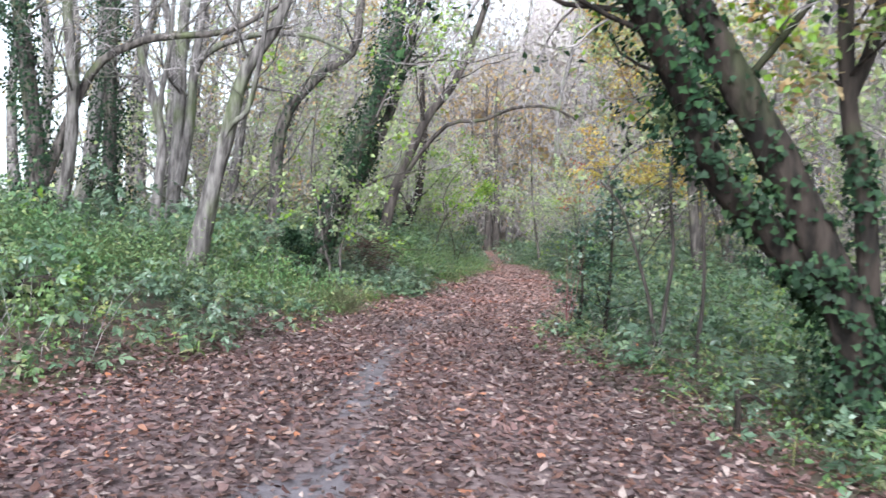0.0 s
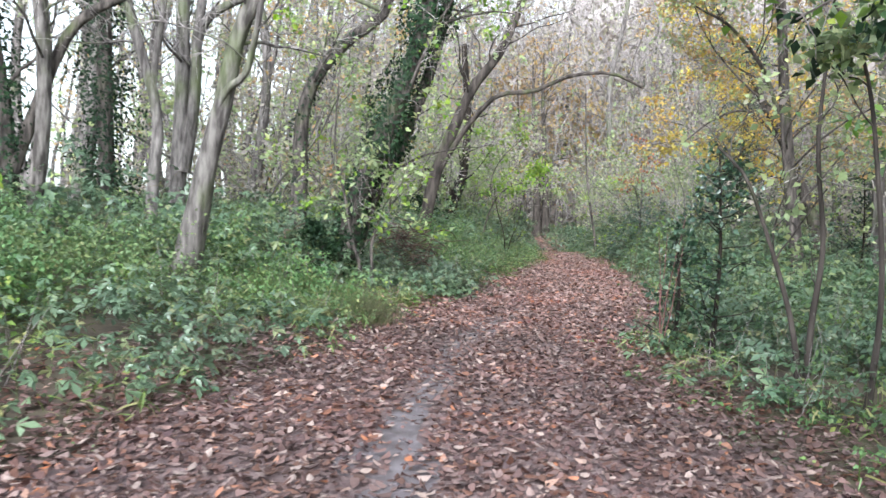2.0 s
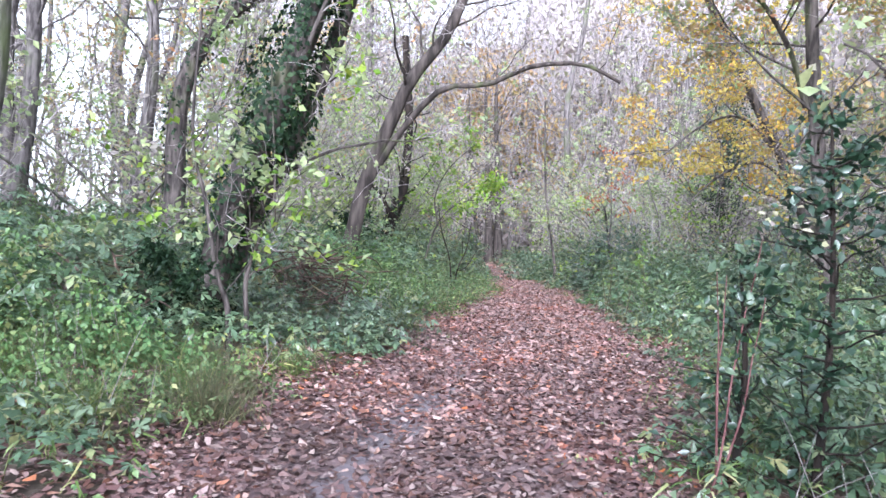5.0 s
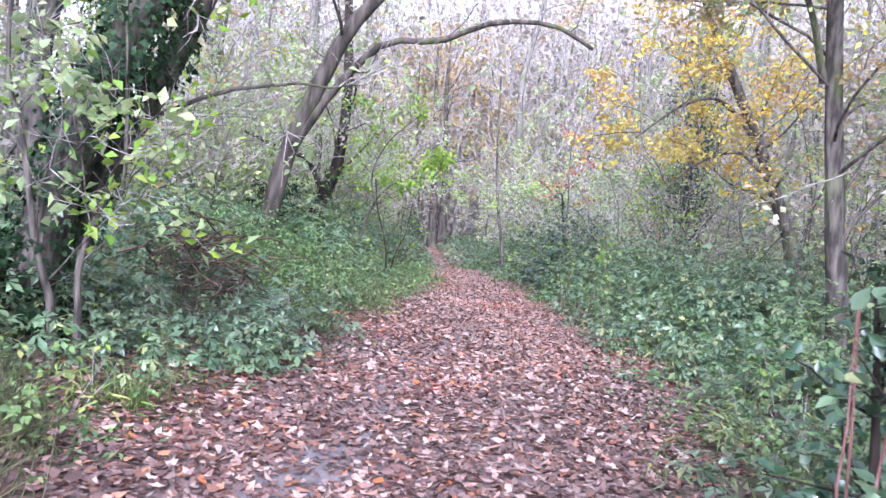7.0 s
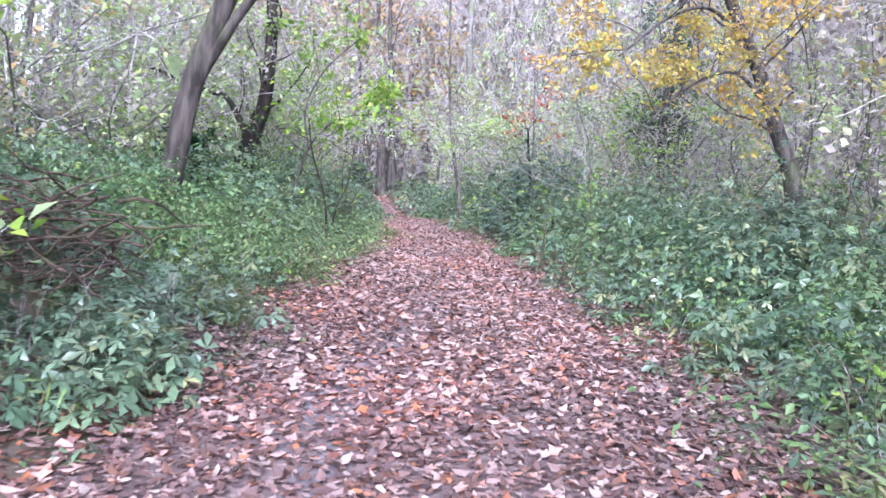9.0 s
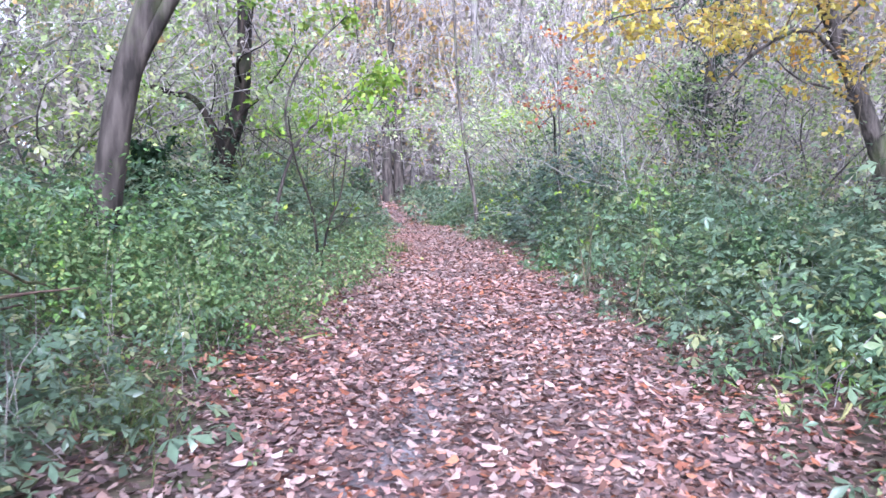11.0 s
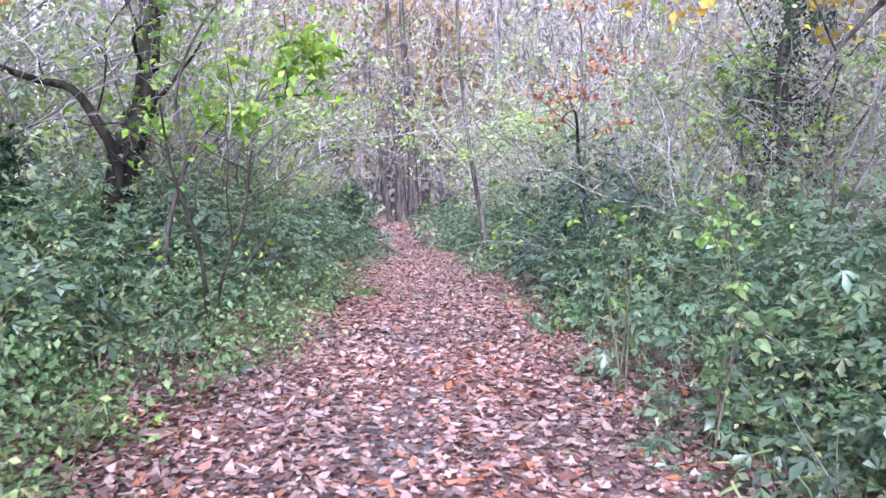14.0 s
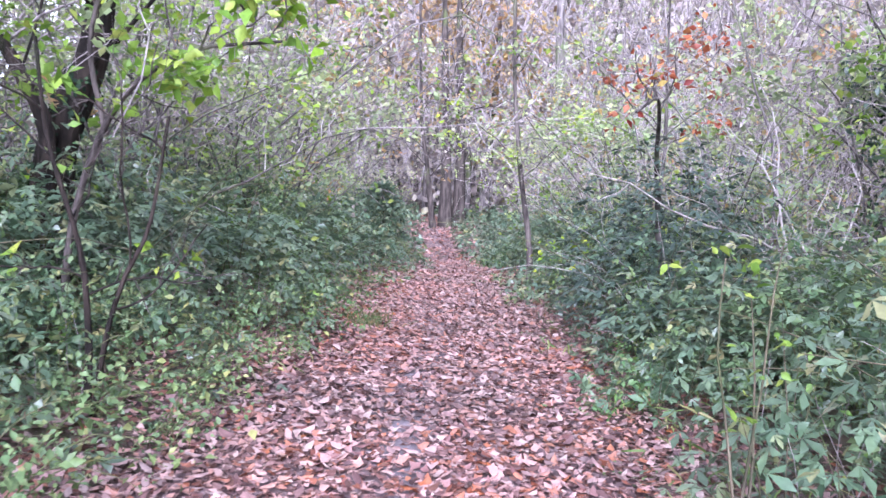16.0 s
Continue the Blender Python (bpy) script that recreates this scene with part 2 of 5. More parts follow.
def mesh_of(name, V, F, material, smooth=False):
    """A mesh from vertices and a list of face arrays, each with its own number of corners."""
    F = [np.asarray(f, np.int32) for f in (F if isinstance(F, list) else [F]) if len(f)]
    me = bpy.data.meshes.new(name)
    V = np.asarray(V, np.float32)
    loops = np.concatenate([f.ravel() for f in F])
    totals = np.concatenate([np.full(len(f), f.shape[1], np.int32) for f in F])
    starts = np.concatenate([[0], np.cumsum(totals)[:-1]]).astype(np.int32)
    me.vertices.add(len(V))
    me.vertices.foreach_set("co", V.ravel())
    me.loops.add(len(loops))
    me.loops.foreach_set("vertex_index", loops)
    me.polygons.add(len(totals))
    me.polygons.foreach_set("loop_start", starts)
    me.polygons.foreach_set("loop_total", totals)
    if smooth:
        me.polygons.foreach_set("use_smooth", np.ones(len(totals), bool))
    me.materials.append(material)
    me.update(calc_edges=True)
    me.validate()
    return me


def piece(name, V, F, material, parent=None, label="", smooth=False):
    ob = new(name, mesh_of(name, V, F, material, smooth))
    if parent:
        ob.parent = parent
    return tagged(ob, label)


class Heap:
    """Gathers pieces of one mesh."""

    def __init__(self):
        self.V, self.F, self.n = [], {}, 0

    def add(self, V, F):
        self.V.append(V)
        self.F.setdefault(F.shape[1], []).append(F + self.n)
        self.n += len(V)

    def put(self, name, material, parent=None, origin=(0, 0, 0), label="", smooth=False):
        if not self.n:
            return None
        return piece(name, np.concatenate(self.V) - np.asarray(origin), [np.concatenate(f) for f in self.F.values()], material, parent, label, smooth)


def spline(P, n):
    """n points on a smooth line through P."""
    P = np.asarray(P, float)
    if len(P) == 2:
        return P[0] + (P[1] - P[0]) * np.linspace(0, 1, n)[:, None]
    Q = np.vstack([2 * P[0] - P[1], P, 2 * P[-1] - P[-2]])
    out = []
    for u in np.linspace(0, len(P) - 1, n):
        i = min(int(u), len(P) - 2)
        f = u - i
        a, b, c, d = Q[i:i + 4]
        out.append(0.5 * (2 * b + (c - a) * f + (2 * a - 5 * b + 4 * c - d) * f * f + (3 * b - a - 3 * c + d) * f ** 3))
    return np.array(out)


def tube(P, R, sides, rough=0.0, rng=None):
    P, R = np.asarray(P, float), np.broadcast_to(np.asarray(R, float), len(P))
    T = np.gradient(P, axis=0)
    T /= np.linalg.norm(T, axis=1)[:, None] + 1e-9
    ref = np.array([0.31, 0.95, 0.05]) if abs(T[:, 1]).mean() < 0.8 else np.array([0.95, 0.05, 0.31])
    U = np.cross(T, ref)
    U /= np.linalg.norm(U, axis=1)[:, None] + 1e-9
    W = np.cross(T, U)
    a = np.arange(sides) * 2 * math.pi / sides
    rad = R[:, None] * np.ones(sides)
    if rough:
        ribs = 1 + rough * rng.standard_normal(sides)
        rad = rad * ribs * (1 + 0.6 * rough * rng.standard_normal(rad.shape))
    V = P[:, None] + rad[..., None] * (U[:, None] * np.cos(a)[None, :, None] + W[:, None] * np.sin(a)[None, :, None])
    i, j = np.meshgrid(np.arange(len(P) - 1), np.arange(sides), indexing="ij")
    k = (j + 1) % sides
    F = np.stack([i * sides + j, i * sides + k, (i + 1) * sides + k, (i + 1) * sides + j], -1).reshape(-1, 4)
    return V.reshape(-1, 3), F


def grow(rng, start, way, length, steps, wander, lift):
    """A wandering line of a branch."""
    P, d = [np.asarray(start, float)], np.asarray(way, float)
    for _ in range(steps):
        d = d + wander * rng.standard_normal(3) + np.array([0, 0, lift])
        d /= np.linalg.norm(d)
        P.append(P[-1] + d * length / steps)
    return np.array(P)


def side_shoot(rng, line, at, spread=0.9):
    """A point on a line and a way off to its side."""
    i = min(int(at * (len(line) - 1)), len(line) - 2)
    f = at * (len(line) - 1) - i
    t = line[i + 1] - line[i]
    t /= np.linalg.norm(t) + 1e-9
    s = rng.standard_normal(3)
    s -= t * s.dot(t)
    s /= np.linalg.norm(s)
    w = t * (1 - spread * 0.6) + s * spread
    return line[i] * (1 - f) + line[i + 1] * f, w / np.linalg.norm(w)


# leaf outlines: x across, y along, z up from the blade
BLADE = (np.array([(0, 0, 0), (-0.31, 0.42, 0.07), (0, 0.45, -0.02), (0.31, 0.42, 0.07), (0, 1, -0.14)]), np.array([(0, 2, 1), (0, 3, 2), (1, 2, 4), (2, 3, 4)]))
OVATE = (np.array([(0, 0, 0), (-0.27, 0.26, 0.04), (-0.25, 0.56, 0.03), (0, 1, -0.16), (0.25, 0.56, 0.03), (0.27, 0.26, 0.04), (0, 0.4, -0.03)]), np.array([(0, 6, 1), (1, 6, 2), (2, 6, 3), (3, 6, 4), (4, 6, 5), (5, 6, 0)]))
FLAT = (np.array([(0, 0, 0), (-0.3, 0.45, 0.09), (0.3, 0.45, 0.09), (0, 1, -0.12)]), np.array([(0, 3, 1), (0, 2, 3)]))
IVY_LEAF = (np.array([(0, 0, 0), (-0.5, 0.25, 0.03), (-0.25, 0.6, 0.05), (0, 1, -0.1), (0.25, 0.6, 0.05), (0.5, 0.25, 0.03)]), np.array([(0, 2, 1), (0, 3, 2), (0, 4, 3), (0, 5, 4)]))
TRIPLE = (np.array([(0, 0, 0), (-0.2, 0.62, 0.05), (0, 0.66, -0.01), (0.2, 0.62, 0.05), (0, 1, -0.08),
                    (-0.2, 0.05, 0.0), (-0.3, 0.42, 0.04), (-0.56, 0.28, -0.1), (0.2, 0.05, 0.0), (0.3, 0.42, 0.04), (0.56, 0.28, -0.1)]),
          np.array([(0, 2, 1), (0, 3, 2), (1, 2, 4), (2, 3, 4), (0, 6, 5), (5, 6, 7), (0, 8, 9), (8, 10, 9)]))
SPEAR = (np.array([(-0.05, 0, 0), (0.05, 0, 0), (-0.04, 0.55, 0.1), (0.04, 0.55, 0.1), (0, 1, -0.05)]), np.array([(0, 1, 3), (0, 3, 2), (2, 3, 4)]))


def fallen_outline(seed):
    """A curled, uneven leaf."""
    r = np.random.default_rng(seed)
    k = 6
    a = np.arange(k) * 2 * math.pi / k + r.uniform(-0.25, 0.25, k)
    rad = np.array([0.55, 0.46, 0.46, 0.5, 0.46, 0.48]) + r.uniform(-0.15, 0.15, k)
    x, y = (0.58, 0.75, 0.9)[seed % 3] * rad * np.sin(a), 1.15 * rad * np.cos(a)
    z = 0.5 * (x * np.cos(seed) + y * np.sin(seed)) ** 2 + r.uniform(0, 0.1, k)
    return np.stack([x, y, z], 1), np.array([(0, 2, 1), (0, 3, 2), (0, 4, 3), (0, 5, 4)])


def lobed_outline(seed):
    """A broad fallen leaf with pointed lobes, curled at its rim."""
    r = np.random.default_rng(seed)
    a = np.arange(8) * 2 * math.pi / 8 + r.uniform(-0.15, 0.15, 8)
    rad = np.array([0.62, 0.3, 0.58, 0.32, 0.42, 0.3, 0.58, 0.32]) + r.uniform(-0.06, 0.06, 8)
    x, y = rad * np.sin(a), rad * np.cos(a)
    z = 0.45 * (x * np.cos(seed) + y * np.sin(seed)) ** 2 + r.uniform(0, 0.12, 8)
    return np.vstack([[(0, 0, 0)], np.stack([x, y, z], 1)]), np.array([(0, 1 + (k + 1) % 8, 1 + k) for k in range(8)])


def strew(outline, P, N, size, rng, way=None):
    """Copies of a leaf outline at P, facing N and pointing along way, joined."""
    P, N = np.asarray(P, float), np.asarray(N, float)
    n = len(P)
    N = N / (np.linalg.norm(N, axis=1)[:, None] + 1e-9)
    s = rng.standard_normal((n, 3))
    A = np.cross(N, s)
    A /= np.linalg.norm(A, axis=1)[:, None] + 1e-9
    if way is not None:
        A = np.cross(way, N)
        A /= np.linalg.norm(A, axis=1)[:, None] + 1e-9
    B = np.cross(N, A)
    T, F = outline
    S = np.broadcast_to(np.asarray(size, float), n)[:, None, None]
    V = P[:, None] + S * (T[None, :, :1] * A[:, None] + T[None, :, 1:2] * B[:, None] + T[None, :, 2:] * N[:, None])
    return V.reshape(-1, 3), (F[None] + (np.arange(n) * len(T))[:, None, None]).reshape(-1, 3)


def facing(rng, n, up=1.0, loose=0.5):
    return np.array([0, 0, up]) + loose * rng.standard_normal((n, 3))

# ---- ground and path ----


def sheet(xs, ys, zf):
    X, Y = np.meshgrid(xs, ys)
    V = np.stack([X, Y, zf(X, Y)], -1).reshape(-1, 3)
    i, j = np.meshgrid(np.arange(len(ys) - 1), np.arange(len(xs) - 1), indexing="ij")
    a = i * len(xs) + j
    return V, np.stack([a, a + 1, a + len(xs) + 1, a + len(xs)], -1).reshape(-1, 4)


gx = np.concatenate([[-900, -300, -120, -60, -35], np.arange(-22, -9, 1.0), np.arange(-9, 9.01, 0.3), np.arange(10, 24, 1.0), [35, 60, 120, 300, 900]])
gy = np.concatenate([[-900, -300, -100, -50, -25, -12], np.arange(-6, 46, 0.35), np.arange(46, 90, 1.5), [100, 140, 200, 400, 900]])
V, F = sheet(gx, gy, ground_z)
ground = tagged(piece("ground", V, F, SOIL, smooth=True), "dark woodland soil under leaves and plants", "ground", kind="structure")

py = np.concatenate([np.arange(-14, 46, 0.3), np.arange(46, 85, 1.0)])
pu = np.linspace(0, 1, 15)
lo, hi = along(LEFT, py) - 0.1, along(RIGHT, py) + 0.1
PX = lo[:, None] + (hi - lo)[:, None] * pu
PY = np.repeat(py[:, None], 15, 1)
PZ = ground_z(PX, PY) + 0.008 - 0.03 * (np.abs(pu - 0.5) > 0.48)
i, j = np.meshgrid(np.arange(len(py) - 1), np.arange(14), indexing="ij")
a = i * 15 + j
path = tagged(piece("path", np.stack([PX, PY, PZ], -1).reshape(-1, 3), np.stack([a, a + 1, a + 16, a + 15], -1).reshape(-1, 4), MOULD, smooth=True), "dark leaf mould footpath strewn with fallen leaves", "path", kind="structure")
tu = np.linspace(-1, 1, 7)
half = (0.3 + 0.1 * np.sin(py * 1.9) + 0.07 * np.sin(py * 4.3 + 1)) * np.clip((44 - py) / 8, 0.05, 1)
TX = (along(TRACK, py) + 0.08 * np.sin(py * 1.3))[:, None] + half[:, None] * tu
TY = np.repeat(py[:, None], 7, 1)
TZ = ground_z(TX, TY) + 0.014 - 0.02 * np.abs(tu) ** 3
i, j = np.meshgrid(np.arange(len(py) - 1), np.arange(6), indexing="ij")
a = i * 7 + j
tagged(piece("path_track", np.stack([TX, TY, TZ], -1).reshape(-1, 3), np.stack([a, a + 1, a + 8, a + 7], -1).reshape(-1, 4), MUD, smooth=True), "damp trodden strip of grey mud along the path", "path", kind="structure")

# fallen leaves, thick at the sides of the path and thin on its trodden line
rng = np.random.default_rng(11)


def litter(name, n, y0, y1, material, size, label, crumbs=False, big=False):
    heap = Heap()
    y = rng.uniform(y0, y1, n)
    x = rng.uniform(along(LEFT, y) - 1.5, along(RIGHT, y) + 1.4)
    bare = np.exp(-((x - along(TRACK, y)) / 0.22) ** 2) * (0.45 + 0.75 * patchy(x, y, 1.6)) * np.clip(1.0 - 0.06 * (y - 10), 0.55, 1) + 0.5 * np.exp(-((x - along(TRACK, y) - 1.2) / 0.2) ** 2) * patchy(x, y, 2.0, 2.0)
    dl, dr = off_path(x, y)
    out = np.maximum(dl, dr)
    ramp = np.clip((y - 12) / 20, 0, 0.85)
    part = ramp if material is LITTER_RED else 1 - 0.75 * ramp
    keep = (rng.random(n) < part) & (rng.random(n) > np.maximum(0.82 * np.clip(bare, 0, 1), np.clip(0.1 + out * 0.6, 0, 0.7) * (out > 0)))
    x, y = x[keep], y[keep]
    z = ground_z(x, y) + 0.016 + rng.random(len(x)) ** 2 * 0.03
    s = size * rng.uniform(0.55, 1.35, len(x))
    which = rng.integers(0, 6, len(x))
    if crumbs:
        heap.add(*strew(FLAT, np.stack([x, y, z - 0.006], 1), facing(rng, len(x), 1, 0.16), s, rng))
        which[:] = 9
    for k in range(6):
        q = which == k
        if not q.any():
            continue
        heap.add(*strew(lobed_outline(k) if big and k < 3 else fallen_outline(k), np.stack([x[q], y[q], z[q]], 1), facing(rng, q.sum(), 1, 0.27), s[q], rng))
    return tagged(heap.put(name, material), label, "fallen leaves", kind="stuff")


litter("fallen_leaves", 150000, -4, 40, LITTER, 0.06, "brown and tan fallen leaves covering the path")
litter("fallen_leaves", 105000, 10, 45, LITTER_RED, 0.066, "copper red and pink fallen leaves lying along the path", big=True)
litter("fallen_leaves", 11000, 42, 80, LITTER_RED, 0.12, "copper red fallen leaves on the far path")
litter("leaf_crumbs", 80000, -3, 30, LITTER, 0.05, "small crumbled leaf bits between the fallen leaves", True)
litter("leaf_crumbs", 80000, 12, 44, LITTER_RED, 0.06, "small reddish leaf bits between the fallen leaves", True)

# ---- undergrowth ----


def plants(name, n, box, tall, leaf, per, size, material, label, seed, spread=0.16, stems=0.25, stem_mat=None, clump=0.0):
    """Low leafy plants off the path; tall(x, y, off) gives their height, 0 for none. Leaves stand in whorls round each stem; clump draws the plants together."""
    r = np.random.default_rng(seed)
    x, y = r.uniform(box[0], box[1], n), r.uniform(box[2], box[3], n)
    if clump:
        mates = r.integers(0, max(1, n // 7), n)
        x, y = x[mates] + r.normal(0, clump, n), y[mates] + r.normal(0, clump, n)
        vigour = np.exp(0.28 * r.standard_normal(n))[mates]
    else:
        vigour = 1.0
    off = np.maximum(*off_path(x, y))
    h = tall(x, y, off) * vigour * r.uniform(0.55, 1.2, n)
    q = (h > 0.04) & (r.random(n) < np.clip(1.2 - 0.14 * off, 0.35, 1) * np.clip(0.45 + 0.7 * off, 0.45, 1))
    x, y, h, off = x[q], y[q], h[q], off[q]
    z = ground_z(x, y)
    lean = 0.22 * r.standard_normal((len(h), 2)) * h[:, None]
    m = np.maximum(4, (per * np.clip(h / 0.45, 0.4, 1.7) * r.uniform(0.6, 1.3, len(h))).astype(int))
    idx = np.repeat(np.arange(len(h)), m)
    k = len(idx)
    nodes = np.maximum(2, np.round(h / 0.09))[idx]
    u = np.clip(np.ceil(r.random(k) ** 0.65 * nodes) / nodes, 0.1, 1) + 0.03 * r.standard_normal(k)
    ang = r.uniform(0, 2 * math.pi, k)
    rad = spread * (0.25 + 0.75 * h[idx]) * np.sqrt(r.random(k)) * (1.25 - 0.6 * u)
    D = np.stack([np.cos(ang), np.sin(ang)], 1)
    P = np.column_stack([np.stack([x, y], 1)[idx] + lean[idx] * u[:, None] ** 2 + rad[:, None] * D, z[idx] + h[idx] * u])
    way = np.column_stack([D, r.normal(-0.1, 0.35, k)])
    N = np.column_stack([0.45 * D, np.full(k, 0.9)]) + 0.38 * r.standard_normal((k, 3))
    s = size * r.uniform(0.55, 1.35, k) * (1.15 - 0.35 * u) * np.clip(0.9 + 0.06 * off[idx], 0.9, 1.3)
    near = (off[idx] < 1.6) & (y[idx] > 4)
    heap = Heap()
    for pick, outline in ((near, BLADE if leaf is FLAT else leaf), (~near, FLAT if leaf is BLADE else leaf)):
        if pick.any():
            heap.add(*strew(outline, P[pick], N[pick], s[pick], r, way[pick]))
    ob = tagged(heap.put(name, material), label, "undergrowth", kind="stuff")
    if stems:
        sh = Heap()
        for i in np.flatnonzero(r.random(len(h)) < stems):
            top = np.array([x[i] + lean[i, 0], y[i] + lean[i, 1], z[i] + h[i]])
            sh.add(*tube(np.array([(x[i], y[i], z[i] - 0.02), (x[i] + 0.25 * lean[i, 0], y[i] + 0.25 * lean[i, 1], z[i] + h[i] * 0.5), top]), [0.005, 0.004, 0.002], 3))
        sh.put("stems", stem_mat or GRASS, ob)
    return ob


def low_height(x, y, off):
    wild = np.clip((y - 19) / 8, 0, 1)
    left = along(LEFT, y) - x > 0
    top = np.where(left, 0.62 + 0.3 * wild - 0.05 * np.clip(off - 3, 0, 5), np.where(y < 13, 0.42, 0.62) + 0.5 * wild)
    top = np.where(left & (y > 13.2) & (y < 20.5) & (x > -3.6), 0.42, top)
    rise = np.where(left, 0.16 + 0.26 * wild, 0.26 + 0.55 * wild)
    h = np.clip(0.10 + off * rise, 0, top) * np.clip(0.45 + 1.1 * patchy(x, y, 1.2) + 0.45 * (patchy(x, y, 3.7, 2.0) - 0.5), 0.25, 2)
    h = np.where(left & (y > 14.8) & (y < 22), np.maximum(h, 0.26 + 0.12 * patchy(x, y, 2.2, 1.0)), h)
    h = np.where(left & (y > 6) & (y < 14), np.maximum(h, 0.18 + 0.12 * patchy(x, y, 2.0, 4.0)), h)
    return np.where(off > 0.0, h, 0)


def nettle_height(x, y, off):
    return low_height(x, y, off) * (patchy(x, y, 0.8, 1.3) > 0.42) * ~((x < 0.3) & (y > 15) & (y < 20.5)) * ((x < 2) | (y < 12) | (y > 40) | (patchy(x, y, 0.9, 2.3) > 0.5))


def bramble_height(x, y, off):
    return low_height(x, y, off) * ((patchy(x, y, 0.8, 1.3) < 0.58) | ((x < 0.3) & (y > 15) & (y < 20.5)) | ((x > 2) & (y > 12)))


def fresh_height(x, y, off):
    return 0.75 * low_height(x, y, off) * (patchy(x, y, 1.3, 3.1) > 0.6)


plants("nettle_undergrowth", 6000, (-8.5, -0.2, 3, 24), nettle_height, BLADE, 26, 0.07, NETTLE, "bright green nettles on the bank beside the path", 21, clump=0.3)
plants("nettle_undergrowth", 3400, (1.0, 7, 2, 24), nettle_height, BLADE, 26, 0.07, NETTLE, "green nettles and weeds beside the path", 22, clump=0.3)
plants("nettle_undergrowth", 5600, (-3.5, 8, 22, 42), nettle_height, BLADE, 24, 0.072, NETTLE, "green weeds lining the narrow path", 23, clump=0.3)
plants("bramble_undergrowth", 4200, (-8.5, -0.2, 6, 24), bramble_height, TRIPLE, 9, 0.14, BRAMBLE, "low dark green bramble leaves covering the bank", 24, spread=0.3, clump=0.35, stem_mat=CANE)
plants("bramble_undergrowth", 3600, (1.0, 7, 2, 24), bramble_height, TRIPLE, 9, 0.14, BRAMBLE, "glossy bramble leaves along the path's edge", 25, spread=0.3, clump=0.35, stem_mat=CANE)
plants("bramble_undergrowth", 5400, (-3.5, 8, 22, 44), bramble_height, TRIPLE, 9, 0.135, BRAMBLE, "thick dark bramble on the verges of the path", 26, spread=0.3, clump=0.35, stem_mat=CANE)
plants("weed_undergrowth", 3600, (-8.5, 8, 3, 42), fresh_height, BLADE, 14, 0.075, FRESH, "fresh yellow-green weeds scattered between nettles and brambles", 20, clump=0.25)
plants("undergrowth", 9000, (-22, 22, -4, 70), lambda x, y, off: np.where((off > 4.5) | ((y > 42) & (off > 0.1)), 0.3 + 0.5 * patchy(x, y, 0.5), 0), FLAT, 16, 0.19, BRAMBLE, "green undergrowth on the woodland floor", 27, spread=0.4, stems=0)
plants("grass_verge", 9000, (-6, 8, 2, 44), lambda x, y, off: np.where((off > -0.05) & (off < np.where(x < 0, 2.6, 1.0)), 0.16 + 0.2 * patchy(x, y, 1.5), 0) * (patchy(x, y, 1.0, 4.0) > 0.4), SPEAR, 12, 0.17, GRASS, "thin pale green grass at the edge of the path", 28, spread=0.1, stems=0)

plants("path_weeds", 7500, (-5, 6, 4, 42), lambda x, y, off: np.where((off > -0.45) & (off < 1.0), 0.10, 0) * (patchy(x, y, 2.1, 5.0) > 0.45), FLAT, 9, 0.04, NETTLE, "small green weeds sprouting through the leaves", 29, spread=0.12, stems=0)

# dry stalks standing among the leaves
rng = np.random.default_rng(30)
stalks = Heap()
y = rng.uniform(5, 42, 3800)
x = np.where(rng.random(3800) < 0.6, along(LEFT, y) - rng.uniform(0.4, 5, 3800), along(RIGHT, y) + rng.uniform(0.6, 4, 3800))
for a, b, c in zip(x, y, ground_z(x, y)):
    if patchy(a, b, 1.4, 7.0) < 0.5:
        continue
    h = rng.uniform(0.3, 0.95)
    stalks.add(*tube(grow(rng, (a, b, c - 0.03), (rng.normal(0, 0.3), rng.normal(0, 0.3), 1), h, 3, 0.12, -0.05), np.linspace(0.0045, 0.0015, 4), 3))
tagged(stalks.put("dry_stalks", TWIG), "thin dry brown stalks among the weeds", "stalks", kind="stuff")


# ---- trees ----


def branch_system(rng, line, R, limbs, limb_len, lo=0.35, hi=1.0, per_limb=6, per_branch=5, lift=0.08, thick=0.24, spread=0.9):
    """Limbs, branches and twigs that grow from a trunk's line: lists of (line, radii)."""
    big, mid, fine = [], [], []
    for k in range(limbs):
        at = lo + (hi - lo) * (k + rng.random()) / limbs
        p, w = side_shoot(rng, line, min(at, 0.98), spread)
        w[2] = abs(w[2]) * 0.6 + 0.35
        n = limb_len * rng.uniform(0.6, 1.2) * (1.15 - 0.5 * at)
        r = max(0.012, thick * np.interp(at, np.linspace(0, 1, len(R)), R))
        L = grow(rng, p, w / np.linalg.norm(w), n, 7, 0.22, lift)
        big.append((L, np.linspace(r, 0.008, 8)))
        for _ in range(per_limb):
            p2, w2 = side_shoot(rng, L, rng.uniform(0.2, 1), 0.8)
            B = grow(rng, p2, w2, n * rng.uniform(0.25, 0.55), 5, 0.3, 0.05)
            mid.append((B, np.linspace(0.011, 0.004, 6)))
            for _ in range(per_branch):
                p3, w3 = side_shoot(rng, B, rng.uniform(0.1, 1), 0.8)
                fine.append((grow(rng, p3, w3, n * rng.uniform(0.1, 0.28), 2, 0.35, 0.0), np.linspace(0.005, 0.002, 3)))
    return big, mid, fine


